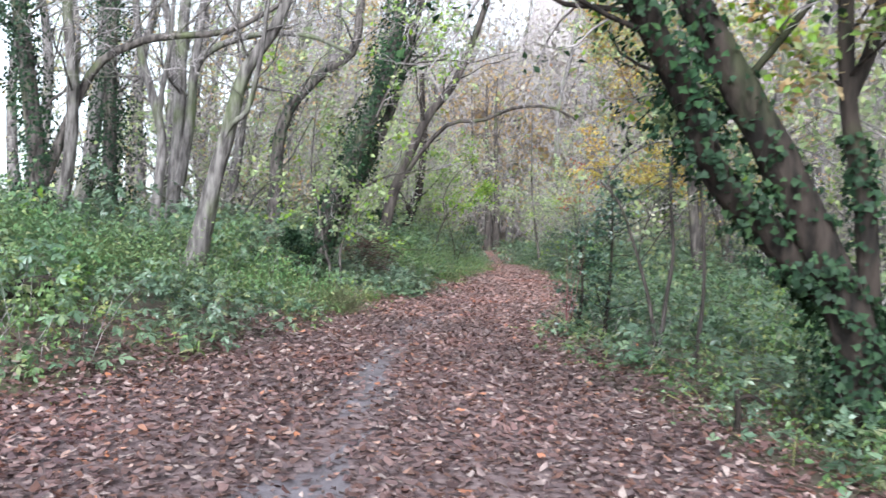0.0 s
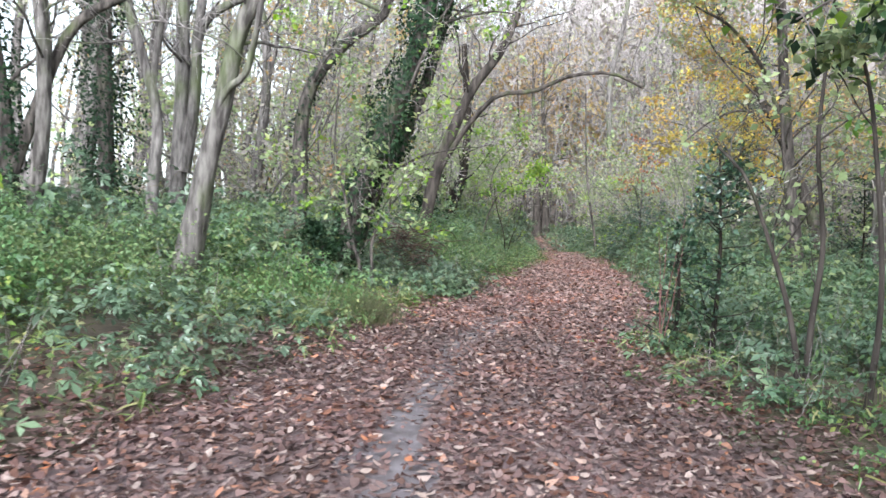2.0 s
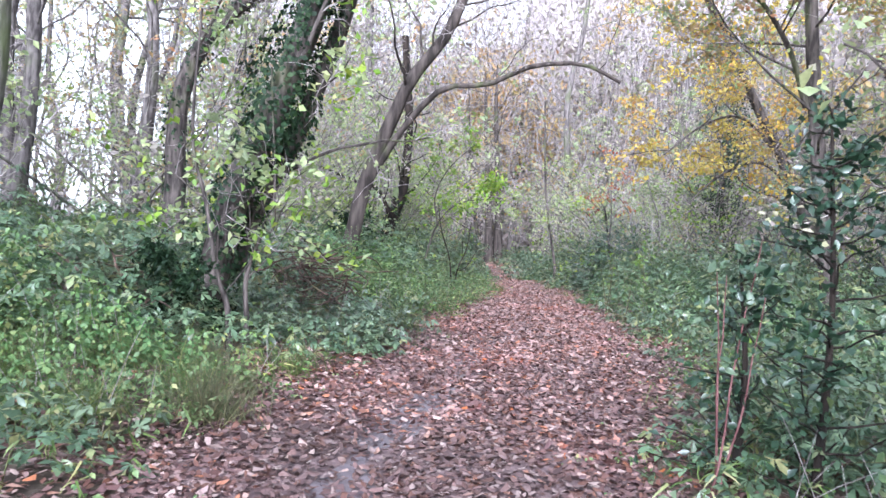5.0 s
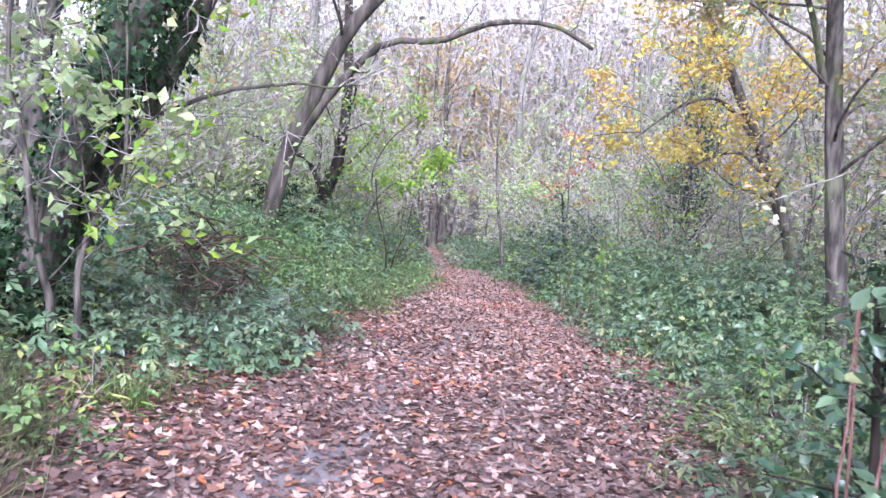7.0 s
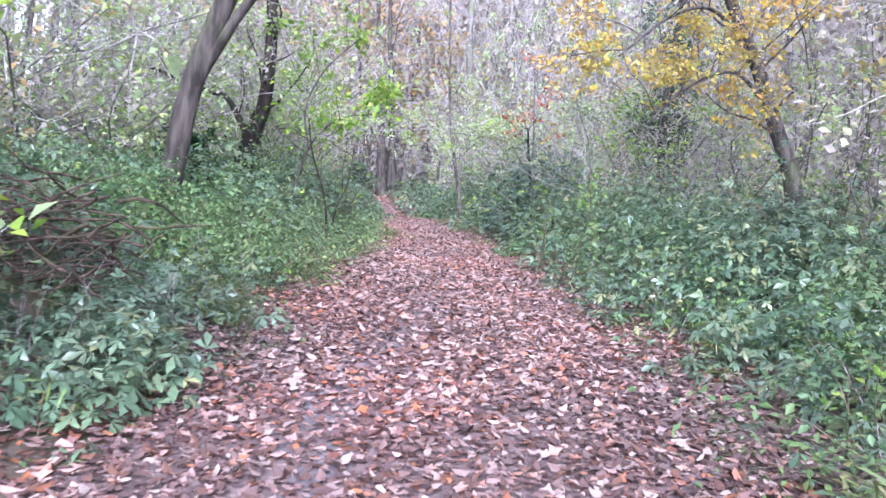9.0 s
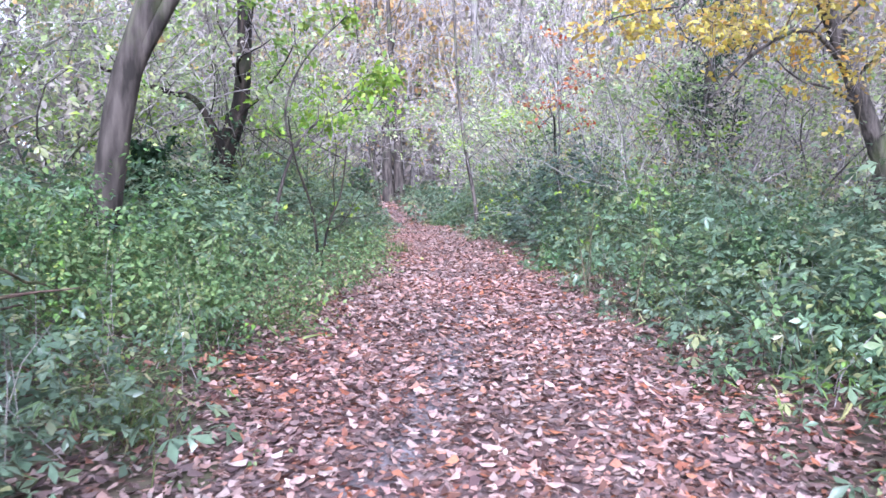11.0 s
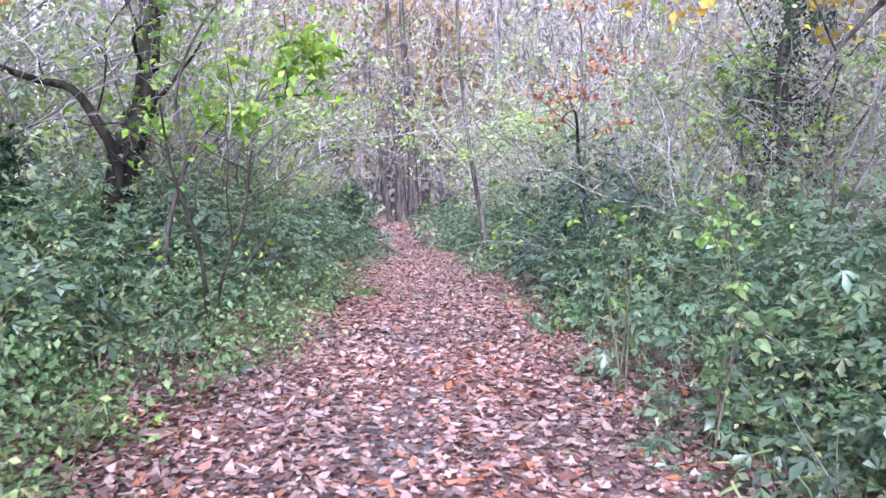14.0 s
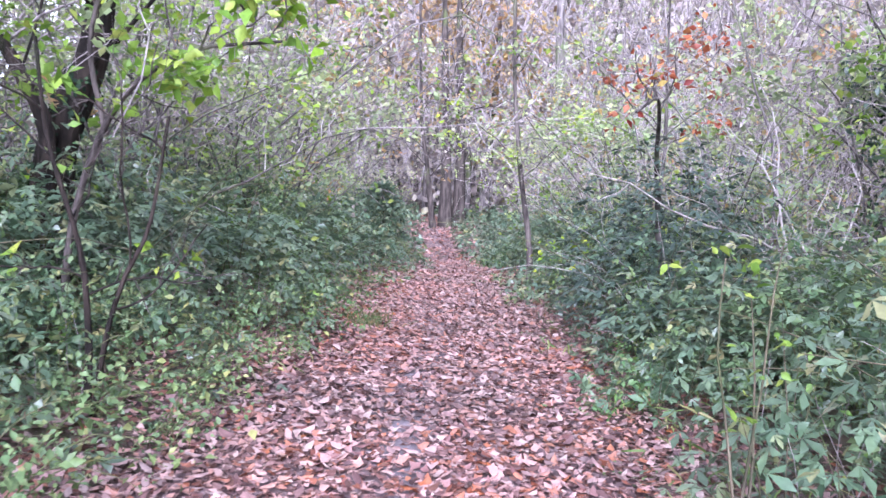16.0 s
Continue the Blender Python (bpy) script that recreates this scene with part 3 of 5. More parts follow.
def leaf_cloud(rng, lines, n, size, material, parent, origin, outline=FLAT, loose=0.7, jitter=0.09, spray=5, name="leaves", label=""):
    if not n or not lines:
        return None
    pts = np.concatenate([l[1:] for l, _ in lines])
    sprays = pts[rng.integers(0, len(pts), max(1, n // spray))]
    P = sprays[rng.integers(0, len(sprays), n)] + rng.normal(0, jitter, (n, 3)) * (1, 1, 0.7)
    heap = Heap()
    heap.add(*strew(outline, P, facing(rng, n, 0.7, loose), size * rng.uniform(0.6, 1.3, n), rng))
    return heap.put(name, material, parent, origin, label)


def ivy_on(rng, line, R, n, lo, hi, thick, parent, origin, size=0.058, material=None):
    """Ivy leaves that hug a stem, in uneven thickness, with bare gaps."""
    u = lo + (hi - lo) * rng.random(n)
    t = np.linspace(0, 1, len(line))
    C = np.stack([np.interp(u, t, line[:, k]) for k in range(3)], 1)
    r0 = np.interp(u, t, R)
    a = rng.uniform(0, 2 * math.pi, n)
    lump = 0.5 + 0.5 * np.sin(u * 23 + 2 * np.sin(a + u * 9)) * np.cos(a * 2 + u * 13)
    q = lump > 0.75 * rng.random(n) - 0.1
    u, C, r0, a, lump = u[q], C[q], r0[q], a[q], lump[q]
    n = len(u)
    rad = r0 + thick * lump * np.sqrt(rng.random(n)) + 0.01
    D = np.stack([np.cos(a), np.sin(a), np.zeros(n)], 1)
    P = C + rad[:, None] * D
    heap = Heap()
    heap.add(*strew(IVY_LEAF, P, D + np.array([0, 0, 0.35]) + 0.4 * rng.standard_normal((n, 3)), size * rng.uniform(0.6, 1.4, n), rng))
    return heap.put("ivy", material or IVY, parent, origin, "dark green ivy climbing the stem")


def stem_of(heap, P, r0, r1, n=16, sides=12, rough=0.06, rng=None, flare=0.5):
    line = spline(P, n)
    u = np.linspace(0, 1, n)
    R = r0 + (r1 - r0) * u + flare * r0 * np.exp(-u * 14)
    heap.add(*tube(line, R, sides, rough, rng))
    return line, R


def tree(name, label, stems, bark, seed, limbs=6, limb_len=2.2, lo=0.35, per_limb=6, per_branch=5, twig=None, leaves=(), ivy=(), group="", category="tree", sides=12, rough=0.06, flare=0.5):
    """stems: (points, base radius, top radius) each; the first starts at the ground. leaves: (count, size, material). ivy: (stem, count, from, to, thickness)."""
    rng = np.random.default_rng(seed)
    base = np.array(stems[0][0][0], float)
    root = tagged(new(name), label, category, group)
    root.location = base
    lines, big, mid, fine = [], [], [], []
    for k, (P, r0, r1) in enumerate(stems):
        heap = Heap()
        lines.append(stem_of(heap, P, r0, r1, 30 if sides > 12 else 18, sides, rough, rng, flare if k == 0 else 0.1))
        made = heap.put("trunk" if k == 0 else "stem", bark, root, base, smooth=True)
        trunk = made if k == 0 else trunk
        b, m, f = branch_system(rng, *lines[-1], limbs if k == 0 else max(2, limbs // 2), limb_len, lo if k == 0 else 0.3, 1.0, per_limb, per_branch)
        big, mid, fine = big + b, mid + m, fine + f
    for L, R in big:
        heap = Heap()
        heap.add(*tube(L, R * (0.65 if stems[0][1] < 0.05 else 1.0), 6, 0.05, rng))
        heap.put("limb", bark, trunk, base, smooth=True)
    heap = Heap()
    thin = 0.5 if stems[0][1] < 0.05 else 1.0
    for L, R in mid:
        heap.add(*tube(L, R * thin, 3))
    for L, R in fine:
        heap.add(*tube(L, R * thin, 3))
    crown = heap.put("crown", twig or TWIG, root, base, "bare thin twigs")
    for n, size, material in leaves:
        leaf_cloud(rng, fine + mid, n, size, material, crown, base)
    for k, n, a, b, thick in ivy:
        ivy_on(rng, *lines[k], n, a, b, thick, root, base)
    return root


def foot(x, y, drop=0.1):
    return (x, y, float(ground_z(x, y)) - drop)

# the great leaning ivy-clad tree beside the start of the path
tree("leaning_tree", "large leaning dark tree clad in ivy, with two stems", [
    ([foot(3.3, 6.3), (3.12, 6.2, 0.95), (2.56, 6.2, 1.52), (2.05, 6.2, 2.0), (1.76, 6.1, 2.49), (1.44, 6.0, 2.98), (0.9, 5.8, 3.7), (0.3, 5.6, 4.6)], 0.13, 0.08),
    ([(3.24, 6.22, 0.6), (3.08, 6.14, 1.02), (2.86, 6.1, 1.42), (2.54, 6.1, 1.99), (2.16, 6.1, 2.59), (1.75, 6.1, 3.23), (1.3, 6.1, 4.0), (0.9, 6.2, 5.2)], 0.16, 0.11),
], BARK_DARK, 101, limbs=7, limb_len=2.4, lo=0.6, ivy=[(0, 2400, 0.0, 0.26, 0.34), (0, 2200, 0.3, 1.0, 0.36), (1, 650, 0.2, 1.0, 0.13)], leaves=[(300, 0.08, LIME), (700, 0.08, IVY)], sides=18, rough=0.06)
tree("forked_tree", "slim dark forked tree standing behind the leaning one", [
    ([foot(3.5, 6.5), (3.29, 6.4, 1.66), (3.18, 6.4, 2.18), (3.06, 6.4, 2.7), (2.98, 6.4, 3.48), (2.9, 6.4, 5.2)], 0.09, 0.05),
    ([(3.07, 6.4, 2.75), (3.22, 6.4, 3.19), (3.26, 6.4, 3.8), (3.3, 6.5, 5.0)], 0.055, 0.04),
], BARK_DARK, 102, limbs=5, limb_len=1.8, lo=0.55, ivy=[(0, 500, 0.05, 0.5, 0.1)], leaves=[(1500, 0.09, LIME), (1200, 0.09, OCHRE), (800, 0.09, SAGE)])
# the ivy tree on the bank
tree("ivy_tree", "tree leaning over the bank, thickly wrapped in dark ivy", [
    ([foot(-2.55, 16.2), (-2.49, 16.2, 0.67), (-2.26, 16.2, 1.76), (-1.93, 16.2, 2.65), (-1.56, 16.3, 3.73), (-1.33, 16.4, 4.6), (-1.2, 16.4, 5.5), (-1.1, 16.4, 7.5)], 0.2, 0.12),
    ([(-2.3, 16.5, 1.0), (-2.16, 16.6, 1.57), (-1.85, 16.6, 2.2), (-1.55, 16.6, 2.9), (-1.2, 16.7, 4.0), (-0.9, 16.8, 5.5), (-0.6, 16.9, 7.2)], 0.13, 0.07),
], BARK, 103, limbs=8, limb_len=2.4, lo=0.5, ivy=[(0, 2000, 0.0, 0.42, 0.17), (0, 5600, 0.38, 1.0, 0.46), (1, 500, 0.0, 0.5, 0.1)], leaves=[(700, 0.11, SAGE), (350, 0.11, LIME)])
# the bent tree whose branch arches over the path
tree("bent_tree", "dark bent tree with a branch arching over the path", [
    ([foot(-1.95, 24), (-1.75, 24, 1.3), (-1.55, 24, 2.45), (-1.14, 24, 3.65), (-0.68, 24, 4.75), (-0.05, 24, 5.65), (0.36, 24, 6.7), (0.8, 24, 8.2)], 0.175, 0.09),
    ([(-1.5, 24, 2.5), (-1.28, 23.95, 2.9), (-0.79, 23.9, 3.72), (-0.05, 23.9, 4.55), (0.87, 23.8, 4.68), (1.75, 23.8, 5.1), (2.8, 23.8, 5.2), (3.6, 23.9, 4.9)], 0.085, 0.035),
], BARK_BROWN, 147, limbs=7, limb_len=2.6, lo=0.5, per_limb=7)
tree("old_tree", "old dark mossy tree with crooked stems behind bushes", [
    ([foot(-1.4, 29.6), (-1.36, 29.6, 1.6), (-1.15, 29.6, 2.3), (-1.0, 29.6, 2.85), (-0.95, 29.6, 4.5), (-1.2, 29.8, 7)], 0.2, 0.09),
    ([(-1.3, 29.3, 1.3), (-1.28, 29.2, 1.91), (-1.5, 29.1, 2.4), (-1.73, 29, 2.74), (-2.2, 29, 2.85), (-3.2, 29, 3.2)], 0.08, 0.03),
], BARK_DARK, 105, limbs=6, limb_len=2.6, lo=0.4, ivy=[(0, 300, 0, 0.5, 0.1)])
# the left bank
tree("twin_tree", "tall dark ivy-covered tree on the bank", [
    ([foot(-6.9, 14), (-6.87, 14, 1.07), (-7.05, 14, 2.5), (-7.29, 14, 3.92), (-7.51, 14, 5.15), (-7.9, 14, 8)], 0.17, 0.11),
    ([(-6.9, 13.95, 1.6), (-6.6, 14.2, 2.9), (-6.2, 14.3, 3.9), (-5.5, 14.3, 4.35), (-4.9, 14.3, 4.5), (-4.0, 14.5, 4.7), (-3.2, 14.8, 5.3)], 0.09, 0.04),
], BARK, 106, limbs=7, limb_len=2.4, lo=0.4, ivy=[(0, 6500, 0.0, 1.0, 0.45)])
tree("twin_tree", "pale peeling grey tree growing beside an ivy-clad one", [
    ([foot(-6.62, 14.15), (-6.65, 14.1, 0.99), (-6.46, 14, 2.25), (-6.47, 14, 3.5), (-6.65, 14, 4.92), (-6.8, 14, 7)], 0.12, 0.08)], BARK_PALE, 107, limbs=4, limb_len=2, lo=0.55)
tree("ivy_tree", "tree smothered in a dark curtain of ivy", [
    ([foot(-7.1, 17.5), (-7.2, 17.5, 2.5), (-7.3, 17.5, 5), (-7.2, 17.5, 8)], 0.16, 0.1)], BARK, 108, limbs=4, limb_len=2, lo=0.5, ivy=[(0, 7000, 0.08, 0.95, 0.8)])
tree("slim_tree", "slim mossy grey tree on the bank", [
    ([foot(-5.4, 15.4), (-5.43, 15.4, 1.44), (-5.38, 15.4, 2.77), (-5.68, 15.4, 3.8), (-5.97, 15.4, 4.83), (-6.15, 15.4, 7)], 0.1, 0.06),
    ([(-5.45, 15.4, 3.0), (-5.45, 15.4, 3.6), (-5.35, 15.4, 4.45), (-5.31, 15.4, 6)], 0.06, 0.04)], BARK_FAR, 109, limbs=4, limb_len=2, lo=0.5)
tree("grey_tree", "grey straight tree on the bank", [
    ([foot(-5.65, 17), (-5.65, 17, 1.63), (-5.62, 17, 3.5), (-5.65, 17, 4.9), (-5.6, 17, 8)], 0.15, 0.1),
    ([(-5.55, 17, 2.0), (-5.4, 17, 3.2), (-5.38, 17, 4.3), (-5.3, 17, 5.2), (-5.1, 17, 7.5)], 0.12, 0.07),
    ([(-5.4, 17, 4.3), (-5.2, 17, 4.7), (-4.75, 17, 5.0), (-3.95, 17, 5.24), (-3.0, 17, 5.25), (-2.2, 17.2, 5.0)], 0.09, 0.04)], BARK_FAR, 110, limbs=6, limb_len=2.3, lo=0.45)
tree("pale_tree", "leaning pale grey tree with furrowed bark", [
    ([foot(-3.85, 12.5), (-3.66, 12.5, 1.36), (-3.54, 12.5, 2.03), (-3.37, 12.5, 2.77), (-3.19, 12.5, 3.65), (-2.79, 12.5, 4.31), (-2.5, 12.5, 5.2), (-2.2, 12.5, 7)], 0.15, 0.06),
    ([(-3.45, 12.45, 2.5), (-3.3, 12.4, 2.85), (-3.07, 12.4, 3.1), (-2.92, 12.4, 4.0), (-2.85, 12.4, 5.2)], 0.05, 0.03)], BARK_PALE, 111, limbs=6, limb_len=2.2, lo=0.45)
tree("crooked_tree", "crooked mossy tree with leafy ivy on its trunk", [
    ([foot(-4.2, 20), (-4.15, 20, 1.83), (-4.17, 20, 3.2), (-3.92, 20, 4.18), (-3.22, 20, 5.05), (-2.5, 20, 5.64), (-2.38, 20, 6.88), (-2.3, 20, 8.5)], 0.17, 0.08)], BARK, 112, limbs=7, limb_len=2.4, lo=0.4, ivy=[(0, 700, 0, 0.6, 0.15)], leaves=[(350, 0.11, SAGE)])
# right of the path
tree("ivy_tree", "grey-green ivy tree with a soft dark crown beyond brambles", [
    ([foot(8.7, 31.8), (8.65, 31.8, 1.6), (8.5, 31.8, 3.2), (8.6, 31.7, 5.0), (8.7, 31.7, 7.5)], 0.14, 0.08)], BARK, 148, limbs=10, limb_len=2.0, lo=0.2, ivy=[(0, 5200, 0.1, 1.0, 1.0)], leaves=[(1500, 0.1, BRAMBLE_DARK), (500, 0.1, SAGE)])
tree("maple_tree", "grey tree with thin ochre and yellow autumn leaves", [
    ([foot(6.1, 19.4), (6.05, 19.4, 0.9), (5.82, 19.4, 2.4), (5.6, 19.4, 4.1), (5.45, 19.4, 5.6), (5.2, 19.4, 8)], 0.13, 0.07),
    ([(5.5, 19.4, 3.8), (5.0, 19.0, 4.6), (4.2, 18.4, 5.2), (3.4, 17.8, 5.4)], 0.05, 0.02)], BARK, 113, limbs=14, limb_len=3.6, lo=0.28, per_limb=9, leaves=[(5200, 0.095, OCHRE), (1400, 0.095, YELLOW), (6500, 0.095, SAGE)])
tree("maple_tree", "crooked maple with bright yellow leaves", [
    ([foot(9.6, 27), (9.24, 27, 1.85), (8.85, 27, 2.7), (8.26, 27, 4.0), (7.68, 27, 5.0), (6.6, 26.5, 6.6), (5.8, 26, 7.6)], 0.18, 0.07),
    ([(8.3, 27, 3.9), (7.0, 26.2, 4.7), (5.9, 25.5, 4.4), (4.9, 25.1, 3.6)], 0.05, 0.015),
    ([(8.6, 27, 3.2), (7.5, 26.3, 3.7), (6.4, 25.7, 3.3), (5.6, 25.4, 2.6)], 0.045, 0.015)], BARK, 115, limbs=10, limb_len=2.2, lo=0.3, per_limb=7, leaves=[(4600, 0.11, YELLOW), (1200, 0.1, OCHRE)])
tree("sapling", "thin pale leaning sapling with forked stems", [
    ([foot(2.68, 10, 0.05), (2.62, 10, 0.5), (2.5, 10, 0.95), (2.3, 10, 1.5), (2.1, 10, 1.95), (1.85, 10, 2.2)], 0.03, 0.01),
    ([foot(2.75, 10.05, 0.05), (2.75, 10, 0.7), (2.8, 10, 1.4), (2.7, 10, 2.3), (2.75, 10, 3.4)], 0.03, 0.012)], BARK_BROWN, 116, limbs=4, limb_len=1.0, lo=0.35, per_limb=4, per_branch=3, twig=BARK, leaves=[(120, 0.1, SAGE)])
tree("sapling", "young leafy sapling with hanging pale green leaves", [
    ([foot(2.9, 9.2, 0.05), (2.95, 9.2, 1.0), (2.85, 9.2, 2.0), (2.65, 9.1, 2.8), (2.3, 9.0, 3.3)], 0.025, 0.01)], BARK_BROWN, 117, limbs=5, limb_len=1.2, lo=0.4, per_limb=4, per_branch=3, leaves=[(320, 0.11, NETTLE), (180, 0.11, SAGE), (90, 0.11, LIME)])
tree("sapling", "young leafy sapling before the ivy tree", [
    ([foot(-2.1, 15.8, 0.05), (-2.15, 15.8, 0.6), (-2.29, 15.8, 1.0), (-2.45, 15.8, 1.76), (-2.63, 15.8, 2.45), (-2.6, 15.8, 3.8)], 0.035, 0.012),
    ([foot(-1.93, 15.8, 0.05), (-1.94, 15.8, 0.5), (-1.97, 15.8, 0.95), (-1.82, 15.8, 1.44), (-1.7, 15.8, 1.6), (-1.8, 15.7, 3.2)], 0.035, 0.01)], BARK, 118, limbs=11, limb_len=1.7, lo=0.25, per_limb=5, per_branch=3, leaves=[(700, 0.11, SAGE), (420, 0.11, LIME)])
tree("sapling", "dark two-stemmed sapling among weeds", [
    ([foot(0.4, 26.3, 0.05), (0.4, 26.3, 0.4), (0.38, 26.3, 0.69), (0.31, 26.3, 1.1), (0.1, 26.3, 1.7), (0.0, 26.3, 2.3)], 0.025, 0.01),
    ([foot(0.44, 26.3, 0.05), (0.49, 26.3, 0.51), (0.58, 26.3, 0.9), (0.72, 26.3, 1.25), (0.8, 26.3, 1.9)], 0.02, 0.01)], BARK_DARK, 119, limbs=6, limb_len=1.1, lo=0.4, per_limb=5, per_branch=3, twig=BARK, leaves=[(60, 0.1, LIME)])
tree("sapling", "sapling with broad fresh green leaves", [
    ([foot(-0.3, 27.5, 0.05), (-0.2, 27.4, 1.2), (0.1, 27.3, 2.0), (0.6, 27.2, 2.4), (1.3, 27, 2.5)], 0.03, 0.01),
    ([(0.0, 27.4, 1.8), (-0.1, 27.3, 2.5), (0.2, 27.2, 3.2), (0.8, 27, 3.8)], 0.02, 0.01)], BARK, 120, limbs=9, limb_len=1.2, lo=0.4, per_limb=4, per_branch=3, leaves=[(900, 0.12, LIME)])
tree("beech_sapling", "slender sapling with coppery red leaves", [
    ([foot(5.2, 31, 0.05), (5.1, 31, 1.0), (5.0, 30.9, 1.6), (4.8, 30.4, 2.15), (4.6, 29.7, 2.5), (4.4, 29.1, 2.6), (4.1, 28.6, 2.4)], 0.04, 0.01),
    ([(5.0, 30.9, 1.6), (5.05, 31, 2.3), (5.0, 31, 3.1), (4.95, 31, 4)], 0.028, 0.01)], BARK_PALE, 121, limbs=9, limb_len=0.9, lo=0.5, per_limb=4, per_branch=3, twig=TWIG_PALE, leaves=[(230, 0.10, RUSSET), (30, 0.09, YELLOW)])
tree("pole_tree", "thin straight pole of a young tree", [
    ([foot(4.25, 36), (4.17, 36, 0.82), (3.9, 36, 2.17), (3.66, 36, 3.92), (3.5, 36, 6.5)], 0.06, 0.03)], BARK, 122, limbs=7, limb_len=1.6, lo=0.35)
for k, (pts, r) in enumerate([
    ([foot(3.05, 56), (2.85, 56, 3.65), (2.5, 56, 7.3), (2.3, 56, 10), (2.2, 56, 11.5)], 0.24),
    ([foot(3.6, 56.4), (3.45, 56.4, 3.7), (3.0, 56.4, 9), (2.9, 56.4, 12)], 0.26),
    ([foot(2.55, 55.6), (2.1, 55.6, 2.7), (1.7, 55.6, 5), (1.2, 55.6, 11)], 0.12)]):
    tree("bare_tree", "tall bare dark tree where the path bends", [(pts, r, 0.04)], BARK_BROWN, 130 + k, limbs=12, limb_len=4.0, lo=0.25, leaves=[(500, 0.14, OCHRE)], group="trees at the bend")


def holly(name, label, x, y, h, w, n, seed, material=HOLLY, size=0.075):
    """Dark evergreen bush: a stem with whorls of spreading shoots."""
    rng = np.random.default_rng(seed)
    base = np.array(foot(x, y, 0.03))
    root = tagged(new(name), label, "bush")
    root.location = base
    heap = Heap()
    line, R = stem_of(heap, [base, base + (0.03, 0, h * 0.5), base + (-0.05, 0, h)], 0.03, 0.008, 10, 7, 0.05, rng)
    heap.put("trunk", BARK_DARK, root, base, smooth=True)
    lines, heap = [], Heap()
    for k in range(int(16 * h)):
        at = rng.uniform(0.02, 1)
        p, d = side_shoot(rng, line, min(at, 0.97), 1.0)
        d[2] = abs(d[2]) * 0.5 + 0.1
        L = grow(rng, p, d, w * (1.15 - at) * rng.uniform(0.5, 1.2) + 0.1, 5, 0.2, 0.05)
        lines.append((L, None))
        heap.add(*tube(L, np.linspace(0.008, 0.003, 6), 4))
    tagged(heap.put("crown", BARK_DARK, root, base), kind="stuff")
    leaf_cloud(rng, lines, n, size, material, root, base, loose=0.8, jitter=0.07, spray=2)
    return root


holly("holly_bush", "dark young holly bush beside the path", 2.4, 11.8, 2.4, 0.75, 850, 201)
holly("holly_bush", "small dark holly shoot beside a larger holly", 2.1, 12.3, 1.5, 0.5, 500, 202)
holly("ivy_bush", "dark ivy-clad bush at the foot of the ivy tree", -2.75, 15.7, 0.9, 0.9, 1500, 205, IVY, 0.075)
holly("holly_bush", "dense dark holly in the wood", 8.0, 21, 2.6, 1.2, 1500, 206)
holly("ivy_bush", "low dark evergreen bush on the bank", -2.2, 27.5, 1.3, 1.2, 1600, 207, IVY, 0.1)
holly("ivy_bush", "green bush beside the path's bend", 1.3, 40, 1.6, 1.2, 1600, 208, BRAMBLE, 0.12)


def bramble_bush(seed, h, w, n, size, material, label):
    """A mound of arching canes with leaves."""
    rng = np.random.default_rng(seed)
    root = tagged(new("bramble_bush"), label, "bush", "bramble bushes along the path")
    lines = []
    for k in range(12):
        a = rng.uniform(0, 2 * math.pi)
        p = np.array([0.3 * w * math.cos(a), 0.3 * w * math.sin(a), -0.05]) * rng.random()
        L = grow(rng, p, (0.5 * math.cos(a), 0.5 * math.sin(a), 1.1), h * rng.uniform(1.1, 2.0), 8, 0.16, -0.16)
        L[:, 2] = np.maximum(L[:, 2], -0.05 + 0.06 * rng.random())
        lines.append((L, None))
        heap = Heap()
        heap.add(*tube(L, np.linspace(0.006, 0.002, 9), 3))
        heap.put("cane", CANE, root, label="thin thorny cane")
    if material is BRAMBLE:
        leaf_cloud(rng, lines, n // 3, size * 1.9, material, root, (0, 0, 0), TRIPLE, loose=0.45, jitter=0.13)
    else:
        leaf_cloud(rng, lines, n, size, material, root, (0, 0, 0), FLAT, loose=0.5, jitter=0.13)
    return root


